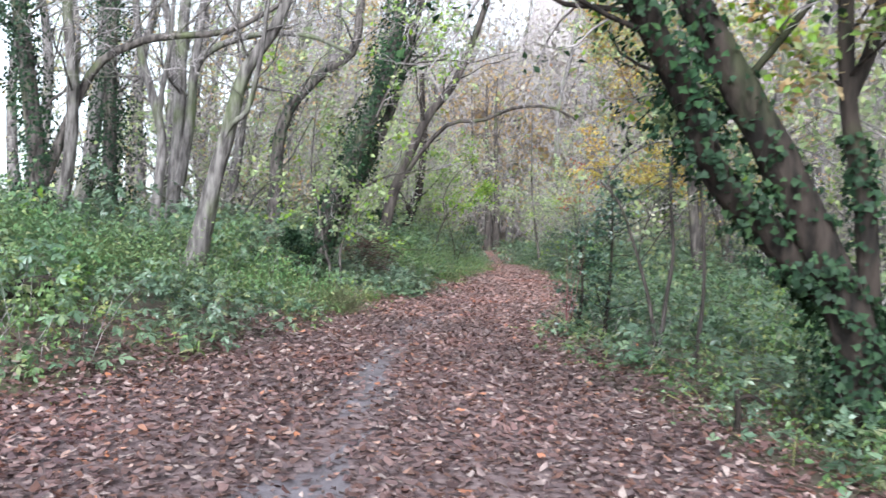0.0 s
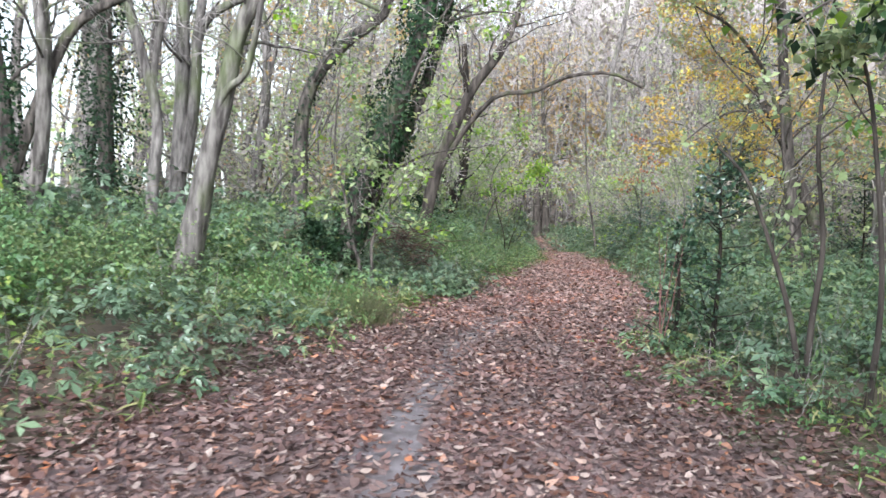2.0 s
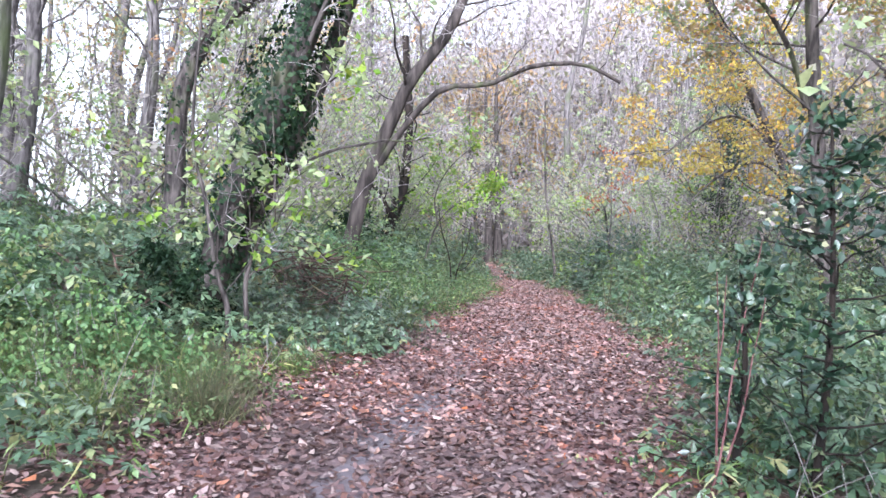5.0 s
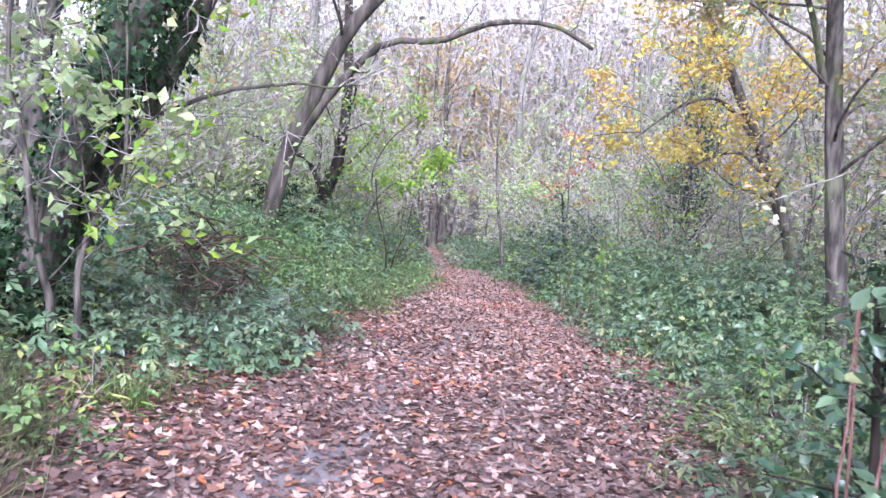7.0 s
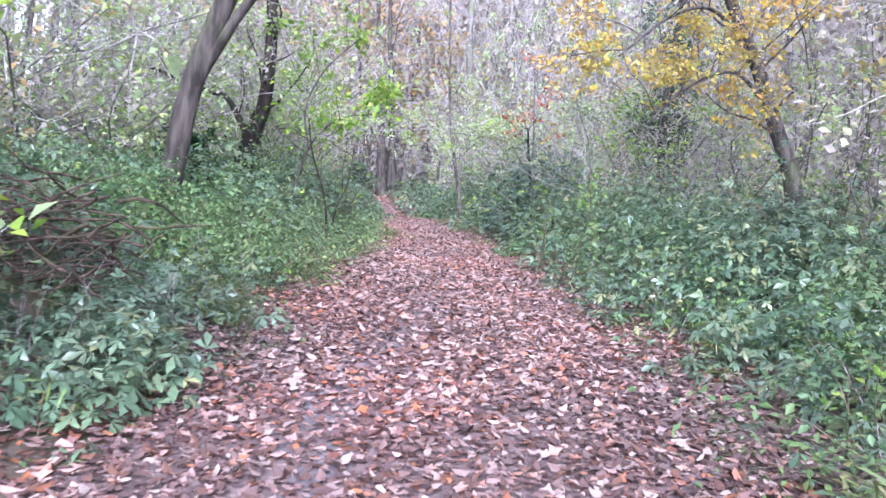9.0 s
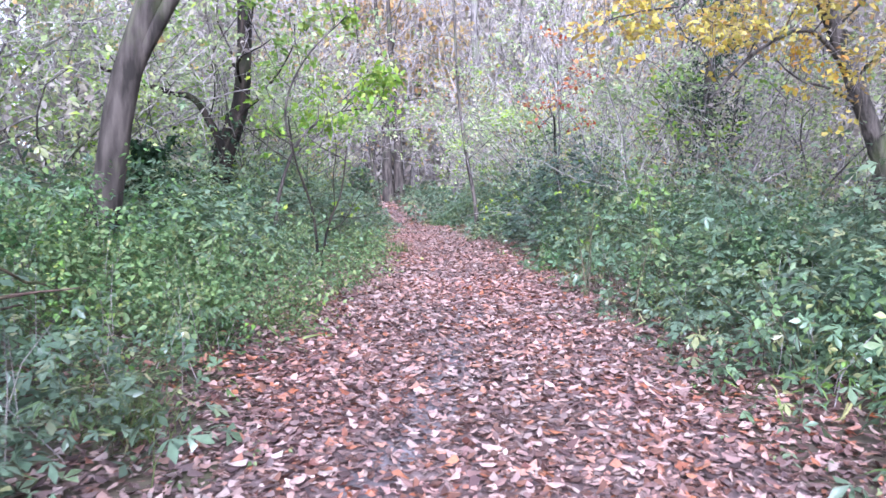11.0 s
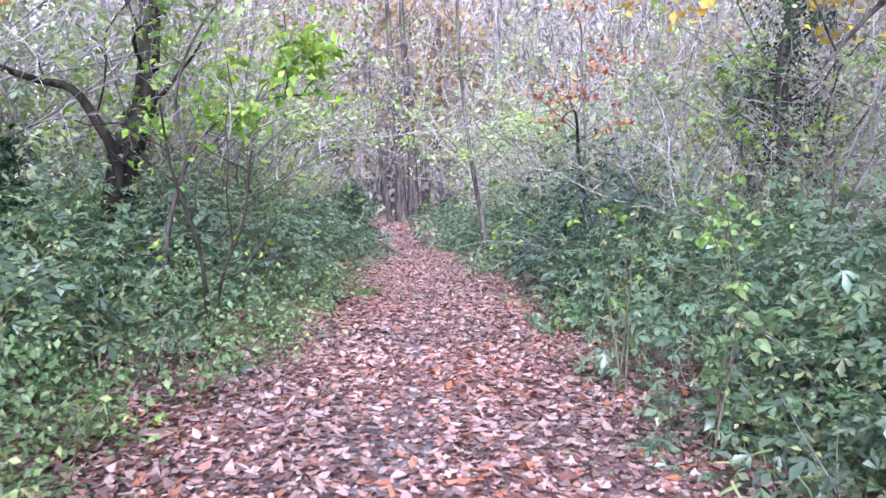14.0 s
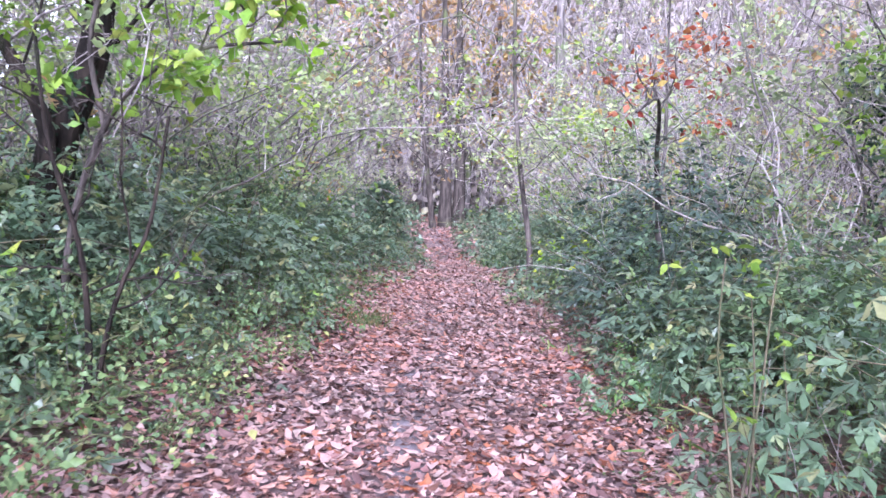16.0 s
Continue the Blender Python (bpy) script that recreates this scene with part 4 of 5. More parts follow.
def bramble_mound(x, y, h, w, n, seed, label, material=None, dead=5, size=0.13):
    """A lumpy mound of bramble: leaves over a tangle of arching canes, with gaps and bare dead canes."""
    rng = np.random.default_rng(seed)
    base = foot(x, y, 0.05)
    root = tagged(new("bramble_mound"), label, "bush", "bramble mounds along the path")
    root.location = base
    for k in range(10 + dead):
        a, rest = rng.uniform(0, 2 * math.pi), k >= 10
        L = grow(rng, (0.4 * w * math.cos(a) * rng.random(), 0.4 * w * math.sin(a) * rng.random(), 0), (0.4 * math.cos(a), 0.4 * math.sin(a), 1), h * (rng.uniform(0.75, 1.15) if rest else rng.uniform(1.2, 1.9)), 9, 0.13, -0.15)
        L[:, 2] = np.maximum(L[:, 2], 0.03)
        heap = Heap()
        heap.add(*tube(L, np.linspace(0.007, 0.0025, 10), 4))
        heap.put("cane", TWIG_PALE if rest else CANE, root, label="bare pale dead cane" if rest else "thin thorny cane")
    a, c = rng.uniform(0, 2 * math.pi, n), rng.uniform(0, 1, n) ** 0.8
    lump = 1 + 0.2 * np.sin(3 * a + seed) * np.sin(5 * c + seed) + 0.14 * np.sin(7 * a - 4 * c + 2 * seed)
    s = np.sqrt(1 - c * c)
    D = np.stack([s * np.cos(a), s * np.sin(a), c], 1)
    P = D * (w, w, h) * (lump * (1.05 - 0.4 * rng.random(n) ** 2))[:, None]
    keep = np.sin(4.1 * a + 9 * c + seed) + np.sin(11 * c - 6 * a) > -1.3 + 0.5 * rng.standard_normal(n)
    P, D = P[keep], D[keep]
    k = len(P)
    heap = Heap()
    heap.add(*strew(TRIPLE, P, D * (0.45, 0.45, 0.3) + (0, 0, 0.9) + 0.32 * rng.standard_normal((k, 3)), size * rng.uniform(0.6, 1.3, k), rng, D * (1, 1, 0) + 0.5 * rng.standard_normal((k, 3))))
    heap.put("leaves", material or BRAMBLE, root)
    return root


bramble_mound(5.1, 30.3, 2.15, 1.1, 1500, 203, "tall dark bramble mound with bare arching canes", BRAMBLE_DARK, 12)
bramble_mound(5.6, 33, 1.9, 1.3, 1300, 204, "rounded dark bramble mound by the path", BRAMBLE_DARK, 6)
for k, (x, y, h, w) in enumerate(((5.4, 27.6, 1.2, 1.0), (5.8, 25.2, 1.3, 1.1), (5.1, 23.5, 0.95, 0.95), (5.0, 20.7, 0.95, 1.0), (5.8, 18.6, 1.1, 1.1), (6.4, 22.2, 1.4, 1.2), (4.3, 17.0, 0.6, 0.8), (4.7, 28.9, 0.9, 0.8))):
    bramble_mound(x, y, h, w, int(700 * w * h + 150), 230 + k, "leafy green bramble mound on the verge" if k % 2 else "fresh green mound of weeds and bramble on the verge", BRAMBLE if k % 2 else NETTLE, 3, 0.13 if k % 2 else 0.1)
for k, (x, y, h, w) in enumerate(((0.35, 30.2, 1.1, 0.95), (-0.5, 28.6, 1.2, 1.1), (0.6, 33, 1.0, 0.9), (-1.4, 26.4, 1.2, 1.1), (-0.9, 24.3, 0.9, 0.9), (0.7, 36.2, 1.0, 0.9), (-1.05, 18.0, 0.4, 0.6), (-2.6, 20.0, 0.85, 0.9), (-0.75, 17.2, 0.42, 0.55), (-3.2, 17.4, 0.7, 0.8))):
    bramble_mound(x, y, h, w, int(700 * w * h + 150), 250 + k, "bramble mound with pale dusty leaves on the bank", dead=1 if y > 27.5 else 4)


def bare_thicket(seed, h, stems, twig, leaves, label, lean=0.65):
    """A shrub of many thin stems with bare twigs and a few leaves."""
    rng = np.random.default_rng(seed)
    root = tagged(new("thicket_shrub"), label, "shrub", "woodland shrubs")
    mid, fine = [], []
    for k in range(stems):
        a = rng.uniform(0, 2 * math.pi)
        L = grow(rng, (0.2 * rng.standard_normal(), 0.2 * rng.standard_normal(), -0.1), (lean * math.cos(a), lean * math.sin(a), 1), h * rng.uniform(0.6, 1.15), 8, 0.2, 0.0)
        heap = Heap()
        heap.add(*tube(L, np.linspace(0.02, 0.005, 9), 4))
        heap.put("stem", twig, root)
        for _ in range(8):
            p, w = side_shoot(rng, L, rng.uniform(0.2, 1), 0.8)
            B = grow(rng, p, w, h * rng.uniform(0.15, 0.35), 4, 0.3, 0.05)
            mid.append((B, None))
            for _ in range(2):
                p, w = side_shoot(rng, B, rng.uniform(0.1, 1), 0.8)
                fine.append((grow(rng, p, w, h * rng.uniform(0.06, 0.16), 2, 0.35, 0), None))
    heap = Heap()
    for L, _ in mid:
        heap.add(*tube(L, np.linspace(0.007, 0.004, 5), 3))
    for L, _ in fine:
        heap.add(*tube(L, np.linspace(0.004, 0.002, 3), 3))
    tagged(heap.put("crown", twig, root), kind="stuff")
    for n, size, material in leaves:
        leaf_cloud(rng, fine + mid, n, size, material, root, (0, 0, 0), jitter=0.05)
    return root


def spread_out(rng, sources, places, scale=(0.8, 1.25), sink=0.05, clear=0.0):
    """Stand the sources and copies of them at the places, some way clear of the path."""
    if clear:
        places = [(x, y) for x, y in places if (not (-3.4 < x < 1.2 and y < 31)) and not (y > 26 and along(LEFT, y) - clear * (1.5 if y > 38 else 1) < x < along(RIGHT, y) + clear * (1.4 if y > 38 else 1))]
    for k, (x, y) in enumerate(places):
        s = rng.uniform(*scale)
        m = pose(x, y, float(ground_z(x, y)) - sink, 0, 0, rng.uniform(0, 360)) @ Matrix.Diagonal((s, s, s * rng.uniform(0.85, 1.15), 1))
        if k < len(sources):
            sources[k].matrix_basis = m
        else:
            copy_thing(sources[int(rng.integers(len(sources)))], m)


rng = np.random.default_rng(31)


def beside(n, y0, y1, d0, d1, side, rng):
    """Places off the path's edge."""
    out = []
    while len(out) < n:
        y, d = rng.uniform(y0, y1), rng.uniform(d0, d1)
        x = float(along(LEFT, y)) - d if side < 0 else float(along(RIGHT, y)) + d
        out.append((x, y))
    return out


brambles = [bramble_bush(301, 0.75, 1.0, 460, 0.075, BRAMBLE, "mound of dark green bramble with arching canes"),
            bramble_bush(302, 0.95, 1.1, 500, 0.075, BRAMBLE, "tall tangled bramble bush beside the path"),
            bramble_bush(303, 0.7, 1.0, 420, 0.075, BRAMBLE, "low mound of small-leaved bramble")]
spread_out(rng, brambles, beside(28, 22, 42, 1.7, 3.6, 1, rng) + beside(22, 24, 42, 1.7, 4.0, -1, rng) + beside(10, 6, 19, 1.8, 4, 1, rng) + beside(8, 12, 21, 3.0, 5, -1, rng))
for k, (x, y, s) in enumerate(((2.95, 5.5, 0.75), (3.1, 7.1, 0.8), (2.7, 8.0, 0.7), (3.7, 5.0, 0.9), (3.4, 8.7, 0.8), (2.75, 9.1, 0.65), (3.9, 7.6, 1.0), (2.6, 6.6, 0.55), (-0.95, 17.7, 0.6), (-1.3, 18.2, 0.65), (-0.75, 19.3, 0.65), (-1.8, 17.1, 0.6), (-1.7, 16.3, 0.5), (-2.6, 17.6, 0.7), (-2.9, 15.0, 0.6))):
    copy_thing(brambles[k % 3], pose(x, y, float(ground_z(x, y)) - 0.05, 0, 0, 61 * k) @ Matrix.Diagonal((s, s, s * 0.85, 1)))

weeds = [bramble_bush(304, 0.8, 0.9, 560, 0.058, NETTLE, "clump of tall fresh green nettles"), bramble_bush(305, 0.7, 0.9, 500, 0.062, NETTLE, "leafy clump of green weeds")]
for w in weeds:
    w.name = "nettle_clump"
    tagged(w, category="weeds", group="nettle clumps on the bank")
spread_out(rng, weeds, [(-0.6, 20.2), (-0.3, 21.6), (0.2, 22.8), (-1.0, 21.8), (4.2, 20.5), (4.4, 23), (4.8, 25.2), (3.0, 13.5), (3.4, 15.5), (3.3, 11.2)] + beside(10, 8, 20, 2.4, 5, -1, rng) + beside(16, 21, 42, 0.9, 4, -1, rng) + beside(22, 12, 42, 0.9, 3, 1, rng), (0.7, 1.3))

for x, y, s in ((-3.3, 11.2, 0.8), (-2.9, 12.4, 0.7), (-3.9, 11.5, 0.9), (-4.6, 12.2, 0.9), (-3.3, 13.8, 0.7), (-4.2, 10.2, 0.8), (-5.0, 11.2, 0.9), (-4.4, 13.4, 0.9), (-5.4, 12.8, 0.9), (-1.0, 20.4, 0.9), (-0.5, 21.3, 0.9), (-0.3, 22.4, 1.0), (-1.4, 21.4, 1.1), (0.1, 23.6, 1.0), (-0.9, 23.2, 1.2), (0.5, 24.8, 1.0), (-2.0, 22.4, 1.2), (-0.4, 25.2, 1.2), (0.9, 26.0, 0.8), (0.7, 27.0, 0.9), (1.0, 28.2, 0.8), (0.3, 26.3, 1.0), (0.1, 27.8, 1.1), (1.1, 29.6, 0.8), (0.5, 29.0, 1.0), (1.2, 31.0, 0.8), (-0.2, 26.6, 1.1)):
    copy_thing(weeds[int(10 * x) % 2], pose(x, y, float(ground_z(x, y)) - 0.05, 0, 0, 137 * x) @ Matrix.Diagonal((s, s, s, 1)))

shrubs = [bare_thicket(311, 3.2, 8, TWIG_PALE, [(160, 0.07, SAGE)], "pale bare shrub with a tangle of thin twigs"),
          bare_thicket(312, 4.4, 7, TWIG, [(700, 0.085, SAGE)], "tall twiggy shrub with pale green leaves"),
          bare_thicket(313, 2.6, 8, TWIG, [(260, 0.07, OCHRE), (120, 0.07, SAGE)], "brown bare shrub of tangled twigs"),
          bare_thicket(314, 6.0, 6, TWIG, [(900, 0.1, SAGE), (200, 0.1, OCHRE)], "tall hazel shrub with thin yellowing leaves"),
          bare_thicket(315, 5.0, 6, TWIG_PALE, [(500, 0.09, OCHRE), (300, 0.09, SAGE)], "shrub with thin ochre leaves on grey twigs")]
spread_out(rng, shrubs, beside(18, 27, 46, 2.7, 6.5, 1, rng) + beside(14, 5, 21, 6.0, 9.5, 1, rng) + [(x - 3.2 if x > -3 and y < 32 else x, y) for x, y in beside(16, 27, 46, 2.6, 6.5, -1, rng)]
           + [(rng.uniform(-9, 1.0), rng.uniform(46, 58)) for _ in range(8)] + [(rng.uniform(4, 12), rng.uniform(46, 58)) for _ in range(10)] + [(rng.uniform(-10, -4.5), rng.uniform(20, 36)) for _ in range(8)], clear=2.5)


def leafy_shrub(seed, h, n, size, mix, label):
    """A tall understorey shrub whose thin stems vanish in loose leaves."""
    rng = np.random.default_rng(seed)
    root = tagged(new("understorey_shrub"), label, "shrub", "leafy shrubs of the understorey")
    lines = []
    for k in range(6):
        a = rng.uniform(0, 2 * math.pi)
        L = grow(rng, (0.25 * rng.standard_normal(), 0.25 * rng.standard_normal(), -0.1), (0.6 * math.cos(a), 0.6 * math.sin(a), 1), h * rng.uniform(0.75, 1.15), 8, 0.2, 0.0)
        heap = Heap()
        heap.add(*tube(L, np.linspace(0.025, 0.006, 9), 4))
        heap.put("stem", BARK_FAR, root)
        for _ in range(7):
            p, w = side_shoot(rng, L, rng.uniform(0.12, 1), 0.9)
            lines.append((grow(rng, p, w, h * rng.uniform(0.15, 0.3), 5, 0.3, 0.02), None))
    heap = Heap()
    for L, _ in lines:
        heap.add(*tube(L, np.linspace(0.009, 0.003, 6), 3))
    tagged(heap.put("crown", TWIG_PALE, root), kind="stuff")
    for share, material in mix:
        leaf_cloud(rng, lines, int(n * share), size, material, root, (0, 0, 0), jitter=0.2, spray=14)
    return root


leafy = [leafy_shrub(331, 5.5, 1250, 0.11, [(0.6, SAGE), (0.4, LIME)], "tall shrub with pale green autumn leaves"),
         leafy_shrub(332, 7.5, 1250, 0.13, [(0.5, SAGE), (0.5, MAUVE)], "tall shrub with faded green and brown leaves"),
         leafy_shrub(333, 4.0, 1000, 0.10, [(0.6, MAUVE), (0.4, SAGE)], "shrub with faded mauve brown leaves"),
         leafy_shrub(334, 6.5, 1200, 0.12, [(0.7, MAUVE), (0.3, OCHRE)], "tall shrub with faded brown and ochre leaves")]
spread_out(rng, leafy, [(0.1, 34.8), (0.3, 38), (-0.9, 36), (-2.4, 35), (11.5, 31), (12, 24), (-1.2, 28.4), (7.2, 9.5), (7.8, 12.5), (7.6, 14.4), (8.6, 9.8), (8.2, 16.8), (7.4, 11.2), (9.3, 13), (-4.5, 25.5), (-5.5, 28), (-4, 30), (-6.5, 25), (-5, 33), (-7.5, 30), (-3.4, 27.4), (-8.5, 26), (5.8, 35), (0.9, 43), (5.2, 41), (-1.5, 39), (6.8, 31.5), (4.6, 45)]
           + beside(14, 33, 48, 2.6, 9, -1, rng) + beside(17, 28, 50, 3.4, 10, 1, rng) + [(rng.uniform(-12, -5), rng.uniform(22, 36)) for _ in range(7)]
           + [(rng.uniform(-10, 1.2), rng.uniform(46, 62)) for _ in range(14)] + [(rng.uniform(4.2, 16), rng.uniform(46, 62)) for _ in range(16)] + [(rng.uniform(10.5, 15), rng.uniform(6, 21)) for _ in range(12)], (0.8, 1.25), clear=2.4)


for k, (x, y, s) in enumerate(((-2.4, 28.6, 0.7), (-1.6, 31.0, 0.75), (-3.6, 27.6, 0.9), (-1.2, 31.2, 0.85), (5.8, 33.5, 0.8), (6.0, 37, 0.9))):
    copy_thing(leafy[0], pose(x, y, float(ground_z(x, y)) - 0.05, 0, 0, 53 * k) @ Matrix.Diagonal((s, s, s, 1)))


def wood_tree(seed, h, r, leaves, label, limbs=8):
    rng = np.random.default_rng(seed)
    P = [(0, 0, -0.1)]
    for k in range(1, 6):
        P.append((P[-1][0] + rng.normal(0, 0.25), P[-1][1] + rng.normal(0, 0.25), h * k / 5))
    return tree("woodland_tree", label, [(P, r, r * 0.3)], BARK_FAR, seed, limbs=limbs, limb_len=h * 0.28, lo=0.25, per_limb=5, per_branch=3, leaves=leaves, group="trees of the wood", sides=8)


wood = [wood_tree(321, 11, 0.11, [(700, 0.13, OCHRE)], "tall bare grey tree of the wood"),
        wood_tree(322, 14, 0.15, [(200, 0.13, OCHRE)], "tall bare tree of the wood with thin branches"),
        wood_tree(323, 9, 0.08, [(800, 0.13, SAGE)], "slim woodland tree with sparse green leaves"),
        wood_tree(324, 16, 0.18, [(900, 0.15, OCHRE)], "large woodland tree with a few brown leaves"),
        wood_tree(325, 10, 0.09, [(700, 0.14, SAGE), (150, 0.14, YELLOW)], "slim woodland tree with thin yellowing leaves")]
places = [(rng.uniform(-28, -8.5), rng.uniform(18, 60)) for _ in range(20)]
places += [(rng.uniform(-8, -3.5), rng.uniform(26, 48)) for _ in range(10)]
places += [(rng.uniform(-14, 1.0), rng.uniform(50, 80)) for _ in range(9)] + [(rng.uniform(4.5, 26), rng.uniform(46, 80)) for _ in range(11)]
places += beside(10, 24, 46, 5, 16, 1, rng) + [(rng.uniform(8, 22), rng.uniform(3, 30)) for _ in range(12)]
places += [(rng.uniform(-20, -9), rng.uniform(-30, -8)) for _ in range(3)] + [(rng.uniform(6, 16), rng.uniform(-18, 2)) for _ in range(5)] + [(rng.uniform(-24, -9), rng.uniform(22, 44)) for _ in range(9)]
spread_out(rng, wood, places, (0.8, 1.3), 0.0)
for k, (x, y) in enumerate(((-7.6, 21.5), (-9.0, 24.5), (-11, 29), (-8.4, 18.8), (-10.4, 20.5), (-12.5, 24), (-9.6, 33), (-6.6, 24.5), (-13.5, 33))):
    copy_thing(wood[1], pose(x, y, float(ground_z(x, y)), 0, 0, 91 * k) @ Matrix.Diagonal((0.9, 0.9, 0.75, 1)))
# unseen trees added behind the start close over the path and shade its foreground
for k, (x, y) in enumerate(((5.6, 1.0), (-6.8, -6), (5.8, -4.5), (6.2, -9.5), (3.5, -22), (-6, -26), (8.5, 4))):
    copy_thing(wood[(2, 4, 3)[k % 3]], pose(x, y, float(ground_z(x, y)), 0, 0, 77 * k) @ Matrix.Diagonal((1.25, 1.25, 1.0, 1)))

# the far wood, beyond what can be told apart
rng = np.random.default_rng(37)
far_woods = Heap()
for k in range(220):
    x, y = (rng.uniform(-22, 40), rng.uniform(62, 95)) if k % 4 else (rng.uniform(16, 40), rng.uniform(2, 60))
    h = rng.uniform(12, 21)
    far_woods.add(*tube(grow(rng, (x, y, -0.2), (0, 0, 1), h, 5, 0.05, 0.05), np.linspace(rng.uniform(0.08, 0.2), 0.03, 6), 5))
    for _ in range(7):
        z = rng.uniform(0.2, 0.95) * h
        far_woods.add(*tube(grow(rng, (x, y, z), (rng.normal(), rng.normal(), 0.9), h * 0.25, 4, 0.25, 0.05), np.linspace(0.04, 0.012, 5), 3))
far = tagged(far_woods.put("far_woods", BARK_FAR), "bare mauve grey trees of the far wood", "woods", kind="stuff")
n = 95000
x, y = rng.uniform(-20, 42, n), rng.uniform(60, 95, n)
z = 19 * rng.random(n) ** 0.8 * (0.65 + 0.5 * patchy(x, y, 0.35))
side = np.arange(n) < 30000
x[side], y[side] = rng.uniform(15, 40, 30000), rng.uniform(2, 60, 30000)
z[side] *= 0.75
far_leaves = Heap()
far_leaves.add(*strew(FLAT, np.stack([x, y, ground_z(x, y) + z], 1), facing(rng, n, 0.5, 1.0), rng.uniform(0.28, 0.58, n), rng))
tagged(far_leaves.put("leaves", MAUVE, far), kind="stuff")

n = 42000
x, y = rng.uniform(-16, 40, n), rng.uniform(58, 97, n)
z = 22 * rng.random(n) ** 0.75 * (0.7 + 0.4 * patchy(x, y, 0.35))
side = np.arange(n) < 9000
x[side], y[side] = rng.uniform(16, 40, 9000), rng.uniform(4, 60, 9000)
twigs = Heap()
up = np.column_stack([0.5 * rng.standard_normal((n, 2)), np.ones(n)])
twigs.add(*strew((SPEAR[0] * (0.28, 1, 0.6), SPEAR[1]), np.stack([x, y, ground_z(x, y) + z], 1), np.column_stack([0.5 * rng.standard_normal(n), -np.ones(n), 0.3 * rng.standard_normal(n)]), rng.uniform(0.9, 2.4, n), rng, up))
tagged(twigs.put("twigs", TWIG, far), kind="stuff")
glow = Heap()
for cx, cy, cz, n in ((2.9, 64, 10.5, 1500), (6.5, 66, 7, 900), (-3, 63, 9, 700)):
    P = np.array([cx, cy, cz]) + rng.standard_normal((n, 3)) * (2.2, 1.5, 1.8)
    glow.add(*strew(FLAT, P, facing(rng, n, 0.5, 1.0), rng.uniform(0.25, 0.5, n), rng))
tagged(glow.put("leaves", OCHRE, far, label="ochre autumn leaves"), kind="stuff")

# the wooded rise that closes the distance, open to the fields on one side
# a plain sheet; its mottled mauve stands in for haze over far trees
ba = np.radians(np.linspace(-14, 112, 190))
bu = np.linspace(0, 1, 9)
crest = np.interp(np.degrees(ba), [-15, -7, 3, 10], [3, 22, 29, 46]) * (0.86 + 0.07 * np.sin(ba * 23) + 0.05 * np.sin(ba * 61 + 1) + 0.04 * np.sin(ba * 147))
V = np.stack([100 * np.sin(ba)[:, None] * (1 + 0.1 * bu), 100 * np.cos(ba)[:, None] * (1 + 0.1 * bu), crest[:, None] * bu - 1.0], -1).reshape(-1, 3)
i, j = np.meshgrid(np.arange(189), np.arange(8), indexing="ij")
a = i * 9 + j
tagged(piece("backdrop", V, np.stack([a, a + 9, a + 10, a + 1], -1).reshape(-1, 4), DISTANCE, smooth=True), "backdrop sheet of a distant wooded rise, mauve grey haze painted into its colour", "distant woods", kind="structure")

# ---- deadwood ----
rng = np.random.default_rng(41)
pile = tagged(new("brush_pile"), "heap of dead brown branches beside the ivy tree", "brush pile")
pile.location = foot(-1.7, 18.8, -0.2)
for k in range(95):
    a = rng.uniform(0, 2 * math.pi)
    c = np.array([rng.normal(0, 0.4), rng.normal(0, 0.35), 0.1 + 0.75 * rng.random() ** 1.3])
    L = grow(rng, c - 0.5 * np.array([math.cos(a), math.sin(a), 0.1]), (math.cos(a), math.sin(a), rng.normal(0, 0.25)), rng.uniform(0.5, 1.1), 7, 0.18, -0.03)
    L[:, 2] = np.maximum(L[:, 2], 0.0)
    heap = Heap()
    heap.add(*tube(L, np.linspace(rng.uniform(0.007, 0.018), 0.004, 8), 6, 0.08, rng))
    heap.put("branch", DEADWOOD, pile, smooth=True)
pile = tagged(new("brush_pile"), "low tangle of dead twigs under the ivy tree", "brush pile")
pile.location = foot(-3.5, 16.1, 0.0)
for k in range(50):
    a = rng.uniform(0, 2 * math.pi)
    c = np.array([rng.normal(0, 0.5), rng.normal(0, 0.3), 0.05 + 0.7 * rng.random() ** 1.3])
    L = grow(rng, c - 0.4 * np.array([math.cos(a), math.sin(a), 0.1]), (math.cos(a), math.sin(a), rng.normal(0, 0.3)), rng.uniform(0.5, 1.3), 7, 0.2, -0.03)
    L[:, 2] = np.maximum(L[:, 2], 0.0)
    heap = Heap()
    heap.add(*tube(L, np.linspace(rng.uniform(0.008, 0.02), 0.004, 8), 5, 0.08, rng))
    heap.put("branch", DEADWOOD, pile, smooth=True)
stump = tagged(new("log"), "short rotten dark log among nettles", "log")
stump.location = foot(-4.4, 8.75, -0.18)
heap = Heap()
heap.add(*tube(spline([(-0.28, 0.05, 0), (0, 0, 0.05), (0.25, -0.08, 0.12), (0.27, -0.085, 0.125)], 10), [0.1, 0.13, 0.12, 0.12, 0.115, 0.11, 0.11, 0.1, 0.1, 0.01], 12, 0.08, rng))
heap.put("trunk", BARK_DARK, stump, smooth=True)

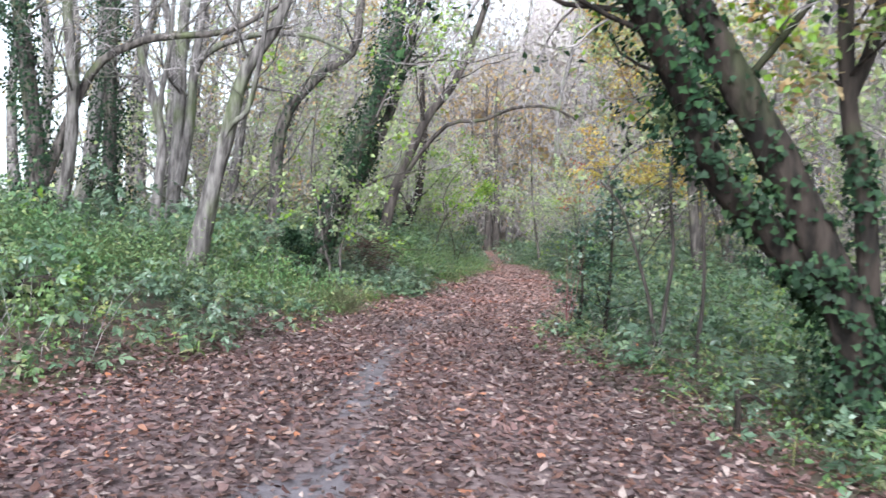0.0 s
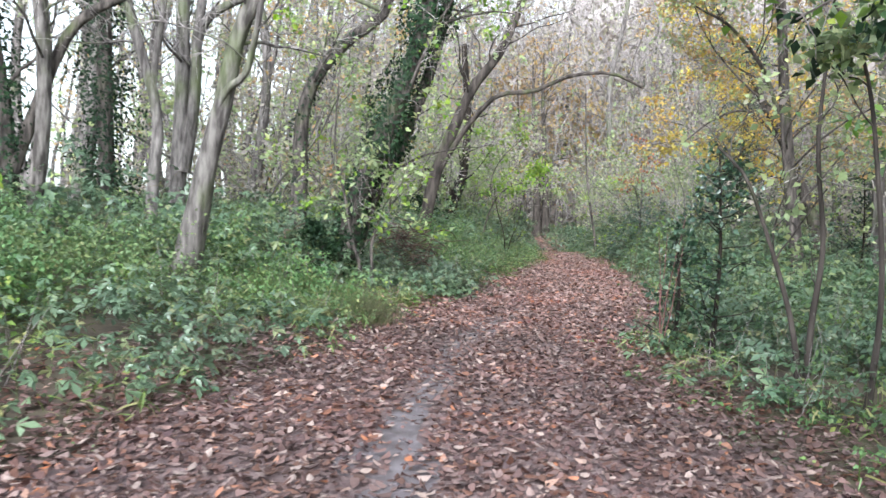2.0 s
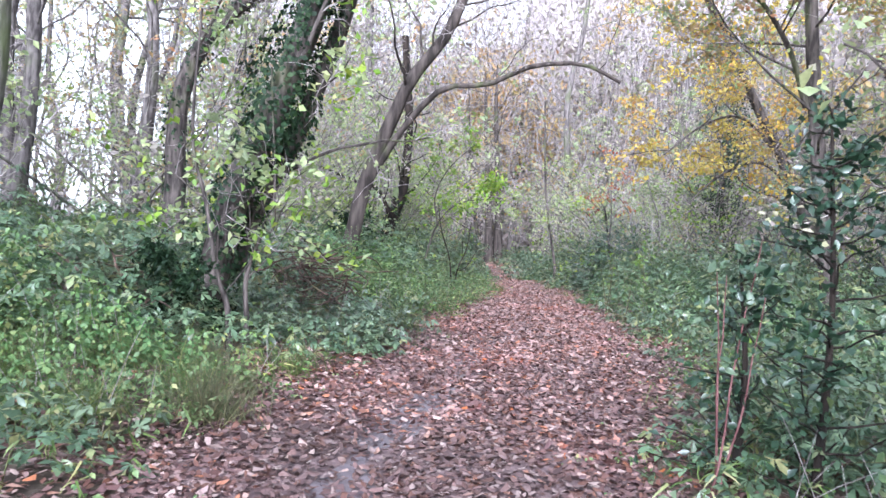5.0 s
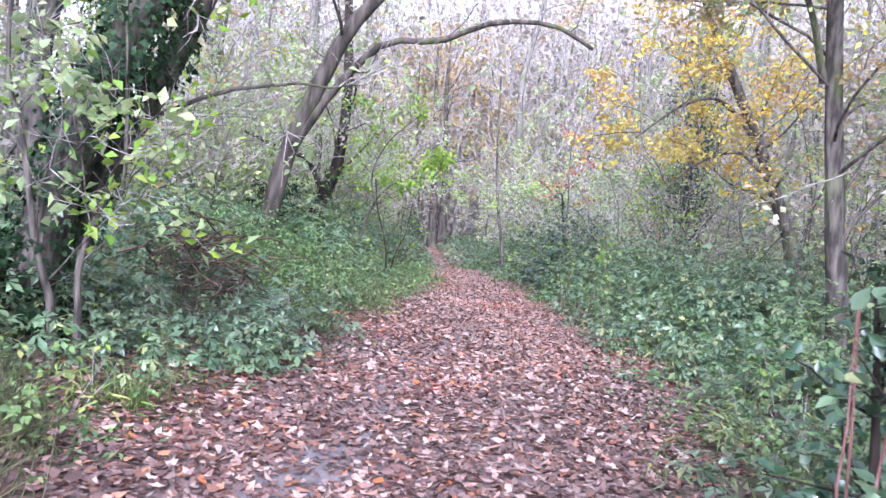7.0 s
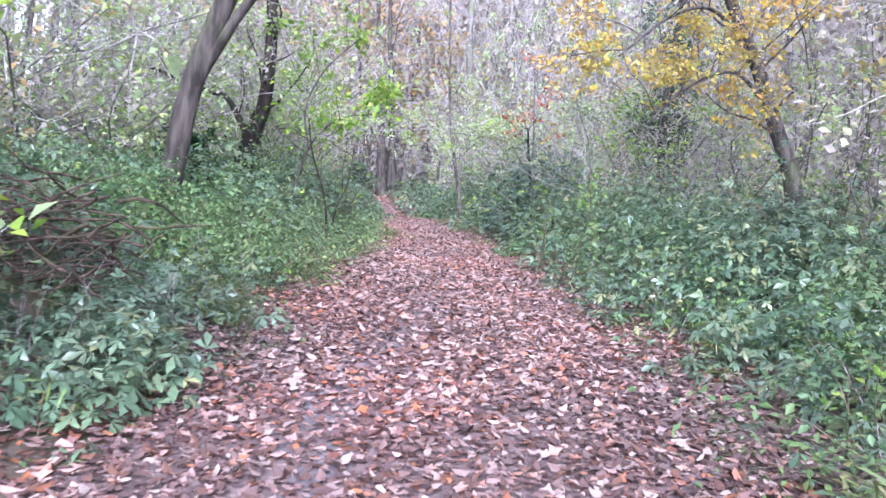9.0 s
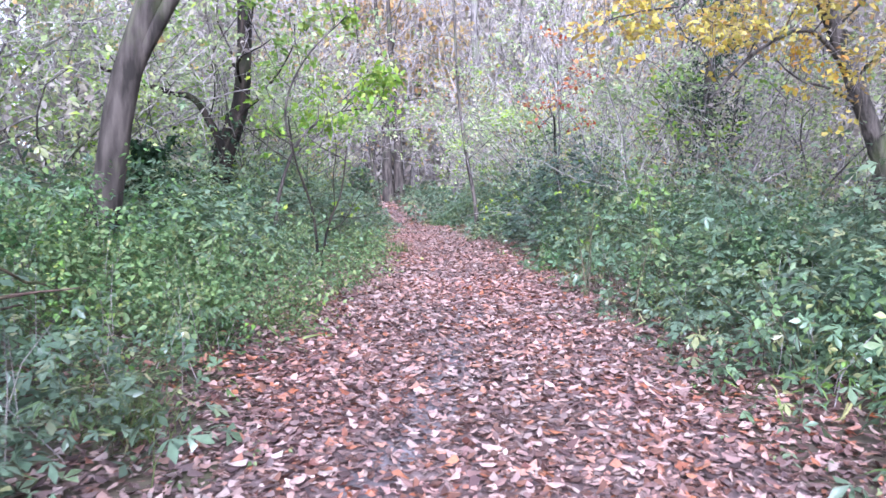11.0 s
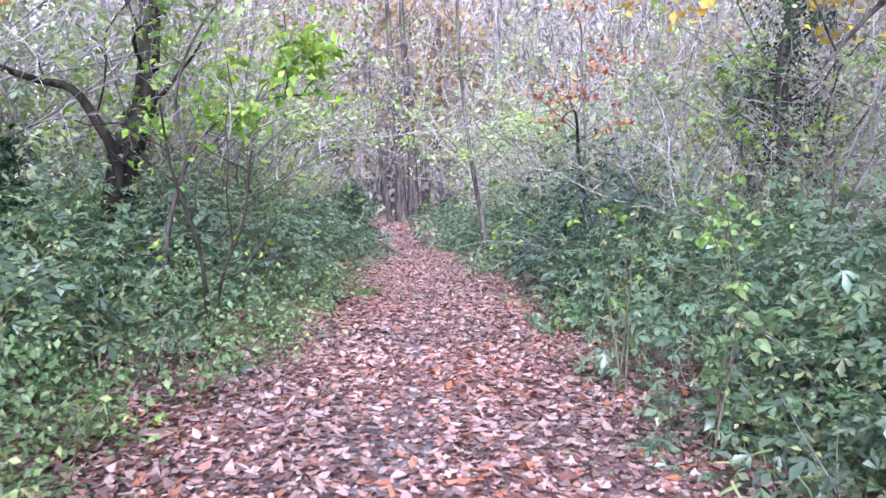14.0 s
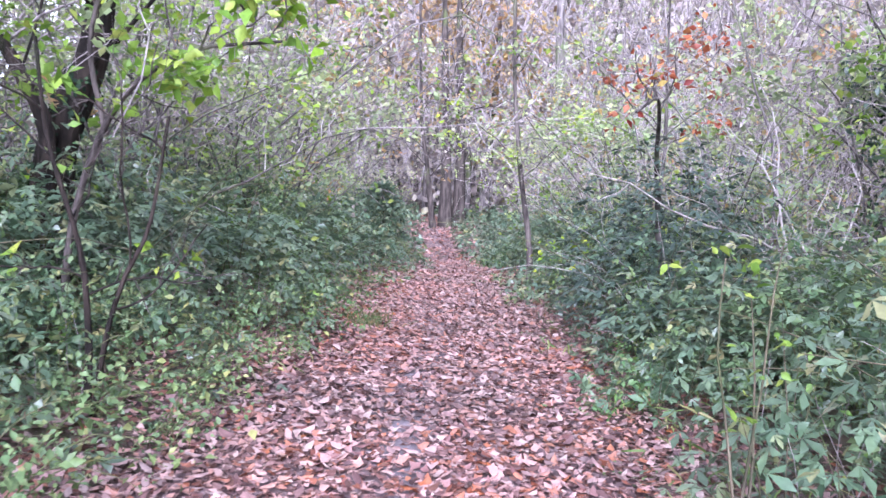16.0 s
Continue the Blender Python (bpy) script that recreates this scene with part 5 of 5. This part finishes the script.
stub = tagged(new("dead_branch"), "broken dark dead branch standing among brambles", "branch")
stub.location = foot(2.45, 6.55, 0.03)
heap = Heap()
heap.add(*tube(spline([(0, 0, 0), (0.01, 0.02, 0.2), (-0.01, 0.03, 0.36), (-0.01, 0.03, 0.365)], 8), [0.03, 0.028, 0.026, 0.025, 0.024, 0.022, 0.02, 0.004], 9, 0.08, rng))
heap.put("stem", BARK_DARK, stub, smooth=True)
heap = Heap()
heap.add(*tube(spline([(0, 0.02, 0.3), (0.08, 0.0, 0.34), (0.2, -0.02, 0.28), (0.205, -0.02, 0.278)], 7), [0.022, 0.021, 0.02, 0.018, 0.016, 0.015, 0.003], 8, 0.08, rng))
heap.put("side_branch", BARK_DARK, stub, smooth=True)


def tuft(x, y, n, h, material, label, seed):
    """A tuft of grass blades."""
    r = np.random.default_rng(seed)
    base = foot(x, y, 0.02)
    root = tagged(new("grass_tuft"), label, "grass")
    root.location = base
    heap = Heap()
    for _ in range(n):
        a, w = r.uniform(0, 2 * math.pi), r.uniform(0.15, 0.75)
        L = grow(r, (0.14 * r.standard_normal(), 0.14 * r.standard_normal(), 0), (w * math.cos(a), w * math.sin(a), 1), h * r.uniform(0.5, 1.1), 4, 0.1, -0.12)
        heap.add(*tube(L, np.linspace(0.005, 0.0012, 5), 3))
    tagged(heap.put("clump", material, root), kind="stuff")
    return root


tuft(-1.55, 13.1, 260, 0.5, DRY, "tuft of dry brown grass at the path's edge", 51)
tuft(-1.9, 13.6, 160, 0.4, GRASS, "tuft of fine green grass on the bank", 52)
tuft(-2.3, 12.6, 160, 0.4, GRASS, "tuft of fine green grass beside nettles", 53)
for k, (x, y, n, h) in enumerate(((-1.95, 14.5, 150, 0.42), (-2.6, 13.9, 170, 0.45), (-1.35, 15.2, 120, 0.35), (-2.3, 15.1, 150, 0.4), (-3.1, 13.2, 170, 0.5), (-2.7, 14.7, 140, 0.4), (-1.6, 14.0, 110, 0.3), (-3.6, 14.2, 150, 0.45))):
    tuft(x, y, n, h, GRASS if k % 3 else DRY, "tuft of fine long grass on the bank" if k % 3 else "tuft of faded grass on the bank", 70 + k)
tuft(-0.4, 19.4, 140, 0.35, GRASS, "tuft of green grass overhanging the path", 54)
tuft(1.75, 30.6, 120, 0.3, GRASS, "tuft of green grass at the narrowing path", 55)


def seedling(x, y, h, n, size, leaf, stem, label, seed, shoots=3):
    """A few thin upright shoots with broad leaves."""
    r = np.random.default_rng(seed)
    base = foot(x, y, 0.03)
    root = tagged(new("seedling"), label, "seedling")
    root.location = base
    lines = []
    for k in range(shoots):
        L = grow(r, (0.05 * r.standard_normal(), 0.05 * r.standard_normal(), 0), (0.12 * r.standard_normal(), 0.12 * r.standard_normal(), 1), h * r.uniform(0.75, 1.05), 7, 0.06, 0.02)
        heap = Heap()
        heap.add(*tube(L, np.linspace(0.009, 0.003, 8), 5))
        heap.put("stem", stem, root)
        for _ in range(6):
            p, w = side_shoot(r, L, r.uniform(0.35, 1), 0.9)
            lines.append((grow(r, p, w, 0.25 * h ** 0.5, 3, 0.2, 0.03), None))
    leaf_cloud(r, lines, n, size, leaf, root, (0, 0, 0), OVATE, loose=0.5, jitter=0.03, spray=3)
    return root


seedling(1.85, 12.0, 1.6, 46, 0.075, BRAMBLE, RED_STEM, "wild rose shoots with dull red stems and glossy leaves", 61, 4)
seedling(3.85, 24.9, 1.5, 46, 0.07, LIME, CANE, "young plant with pale yellow-green leaves", 62)
seedling(3.7, 16.6, 0.6, 24, 0.07, LIME, CANE, "low seedling with yellow-green leaves", 63)
seedling(4.6, 24.3, 1.7, 90, 0.085, FRESH, CANE, "upright green shoots with broad leaves", 64)
seedling(3.9, 23.2, 1.0, 60, 0.09, NETTLE, CANE, "leafy green shoots beside the path", 65)
seedling(-6.4, 12.8, 0.7, 40, 0.12, LIME, CANE, "broad bright green leaves on the bank", 66)
seedling(-5.4, 9.6, 0.7, 40, 0.10, LIME, CANE, "bright yellow-green leaves among nettles", 67)
seedling(5.4, 26.5, 1.1, 26, 0.08, DEADWOOD, DEADWOOD, "dark withered weed stalk", 68, 2)

# single leaves lying loose on top along the trodden line
rng = np.random.default_rng(71)
kinds = []
for k in range(6):
    LV, LF = fallen_outline(k)
    kinds.append([mesh_of("fallen_leaf", LV * 0.075, LF, m) for m in (LITTER, LITTER_RED)])
for k in range(290):
    y = rng.uniform(2.5, 30)
    x = rng.uniform(float(along(LEFT, y)) + 0.2, float(along(RIGHT, y)) - 0.2)
    kind = int(y > 15)
    ob = new("fallen_leaf", kinds[int(rng.integers(6))][kind])
    ob.parent = path
    s = rng.uniform(0.7, 1.35)
    ob.matrix_basis = pose(x, y, float(ground_z(x, y)) + 0.05, rng.normal(0, 12), rng.normal(0, 12), rng.uniform(0, 360)) @ Matrix.Diagonal((s, s, s, 1))
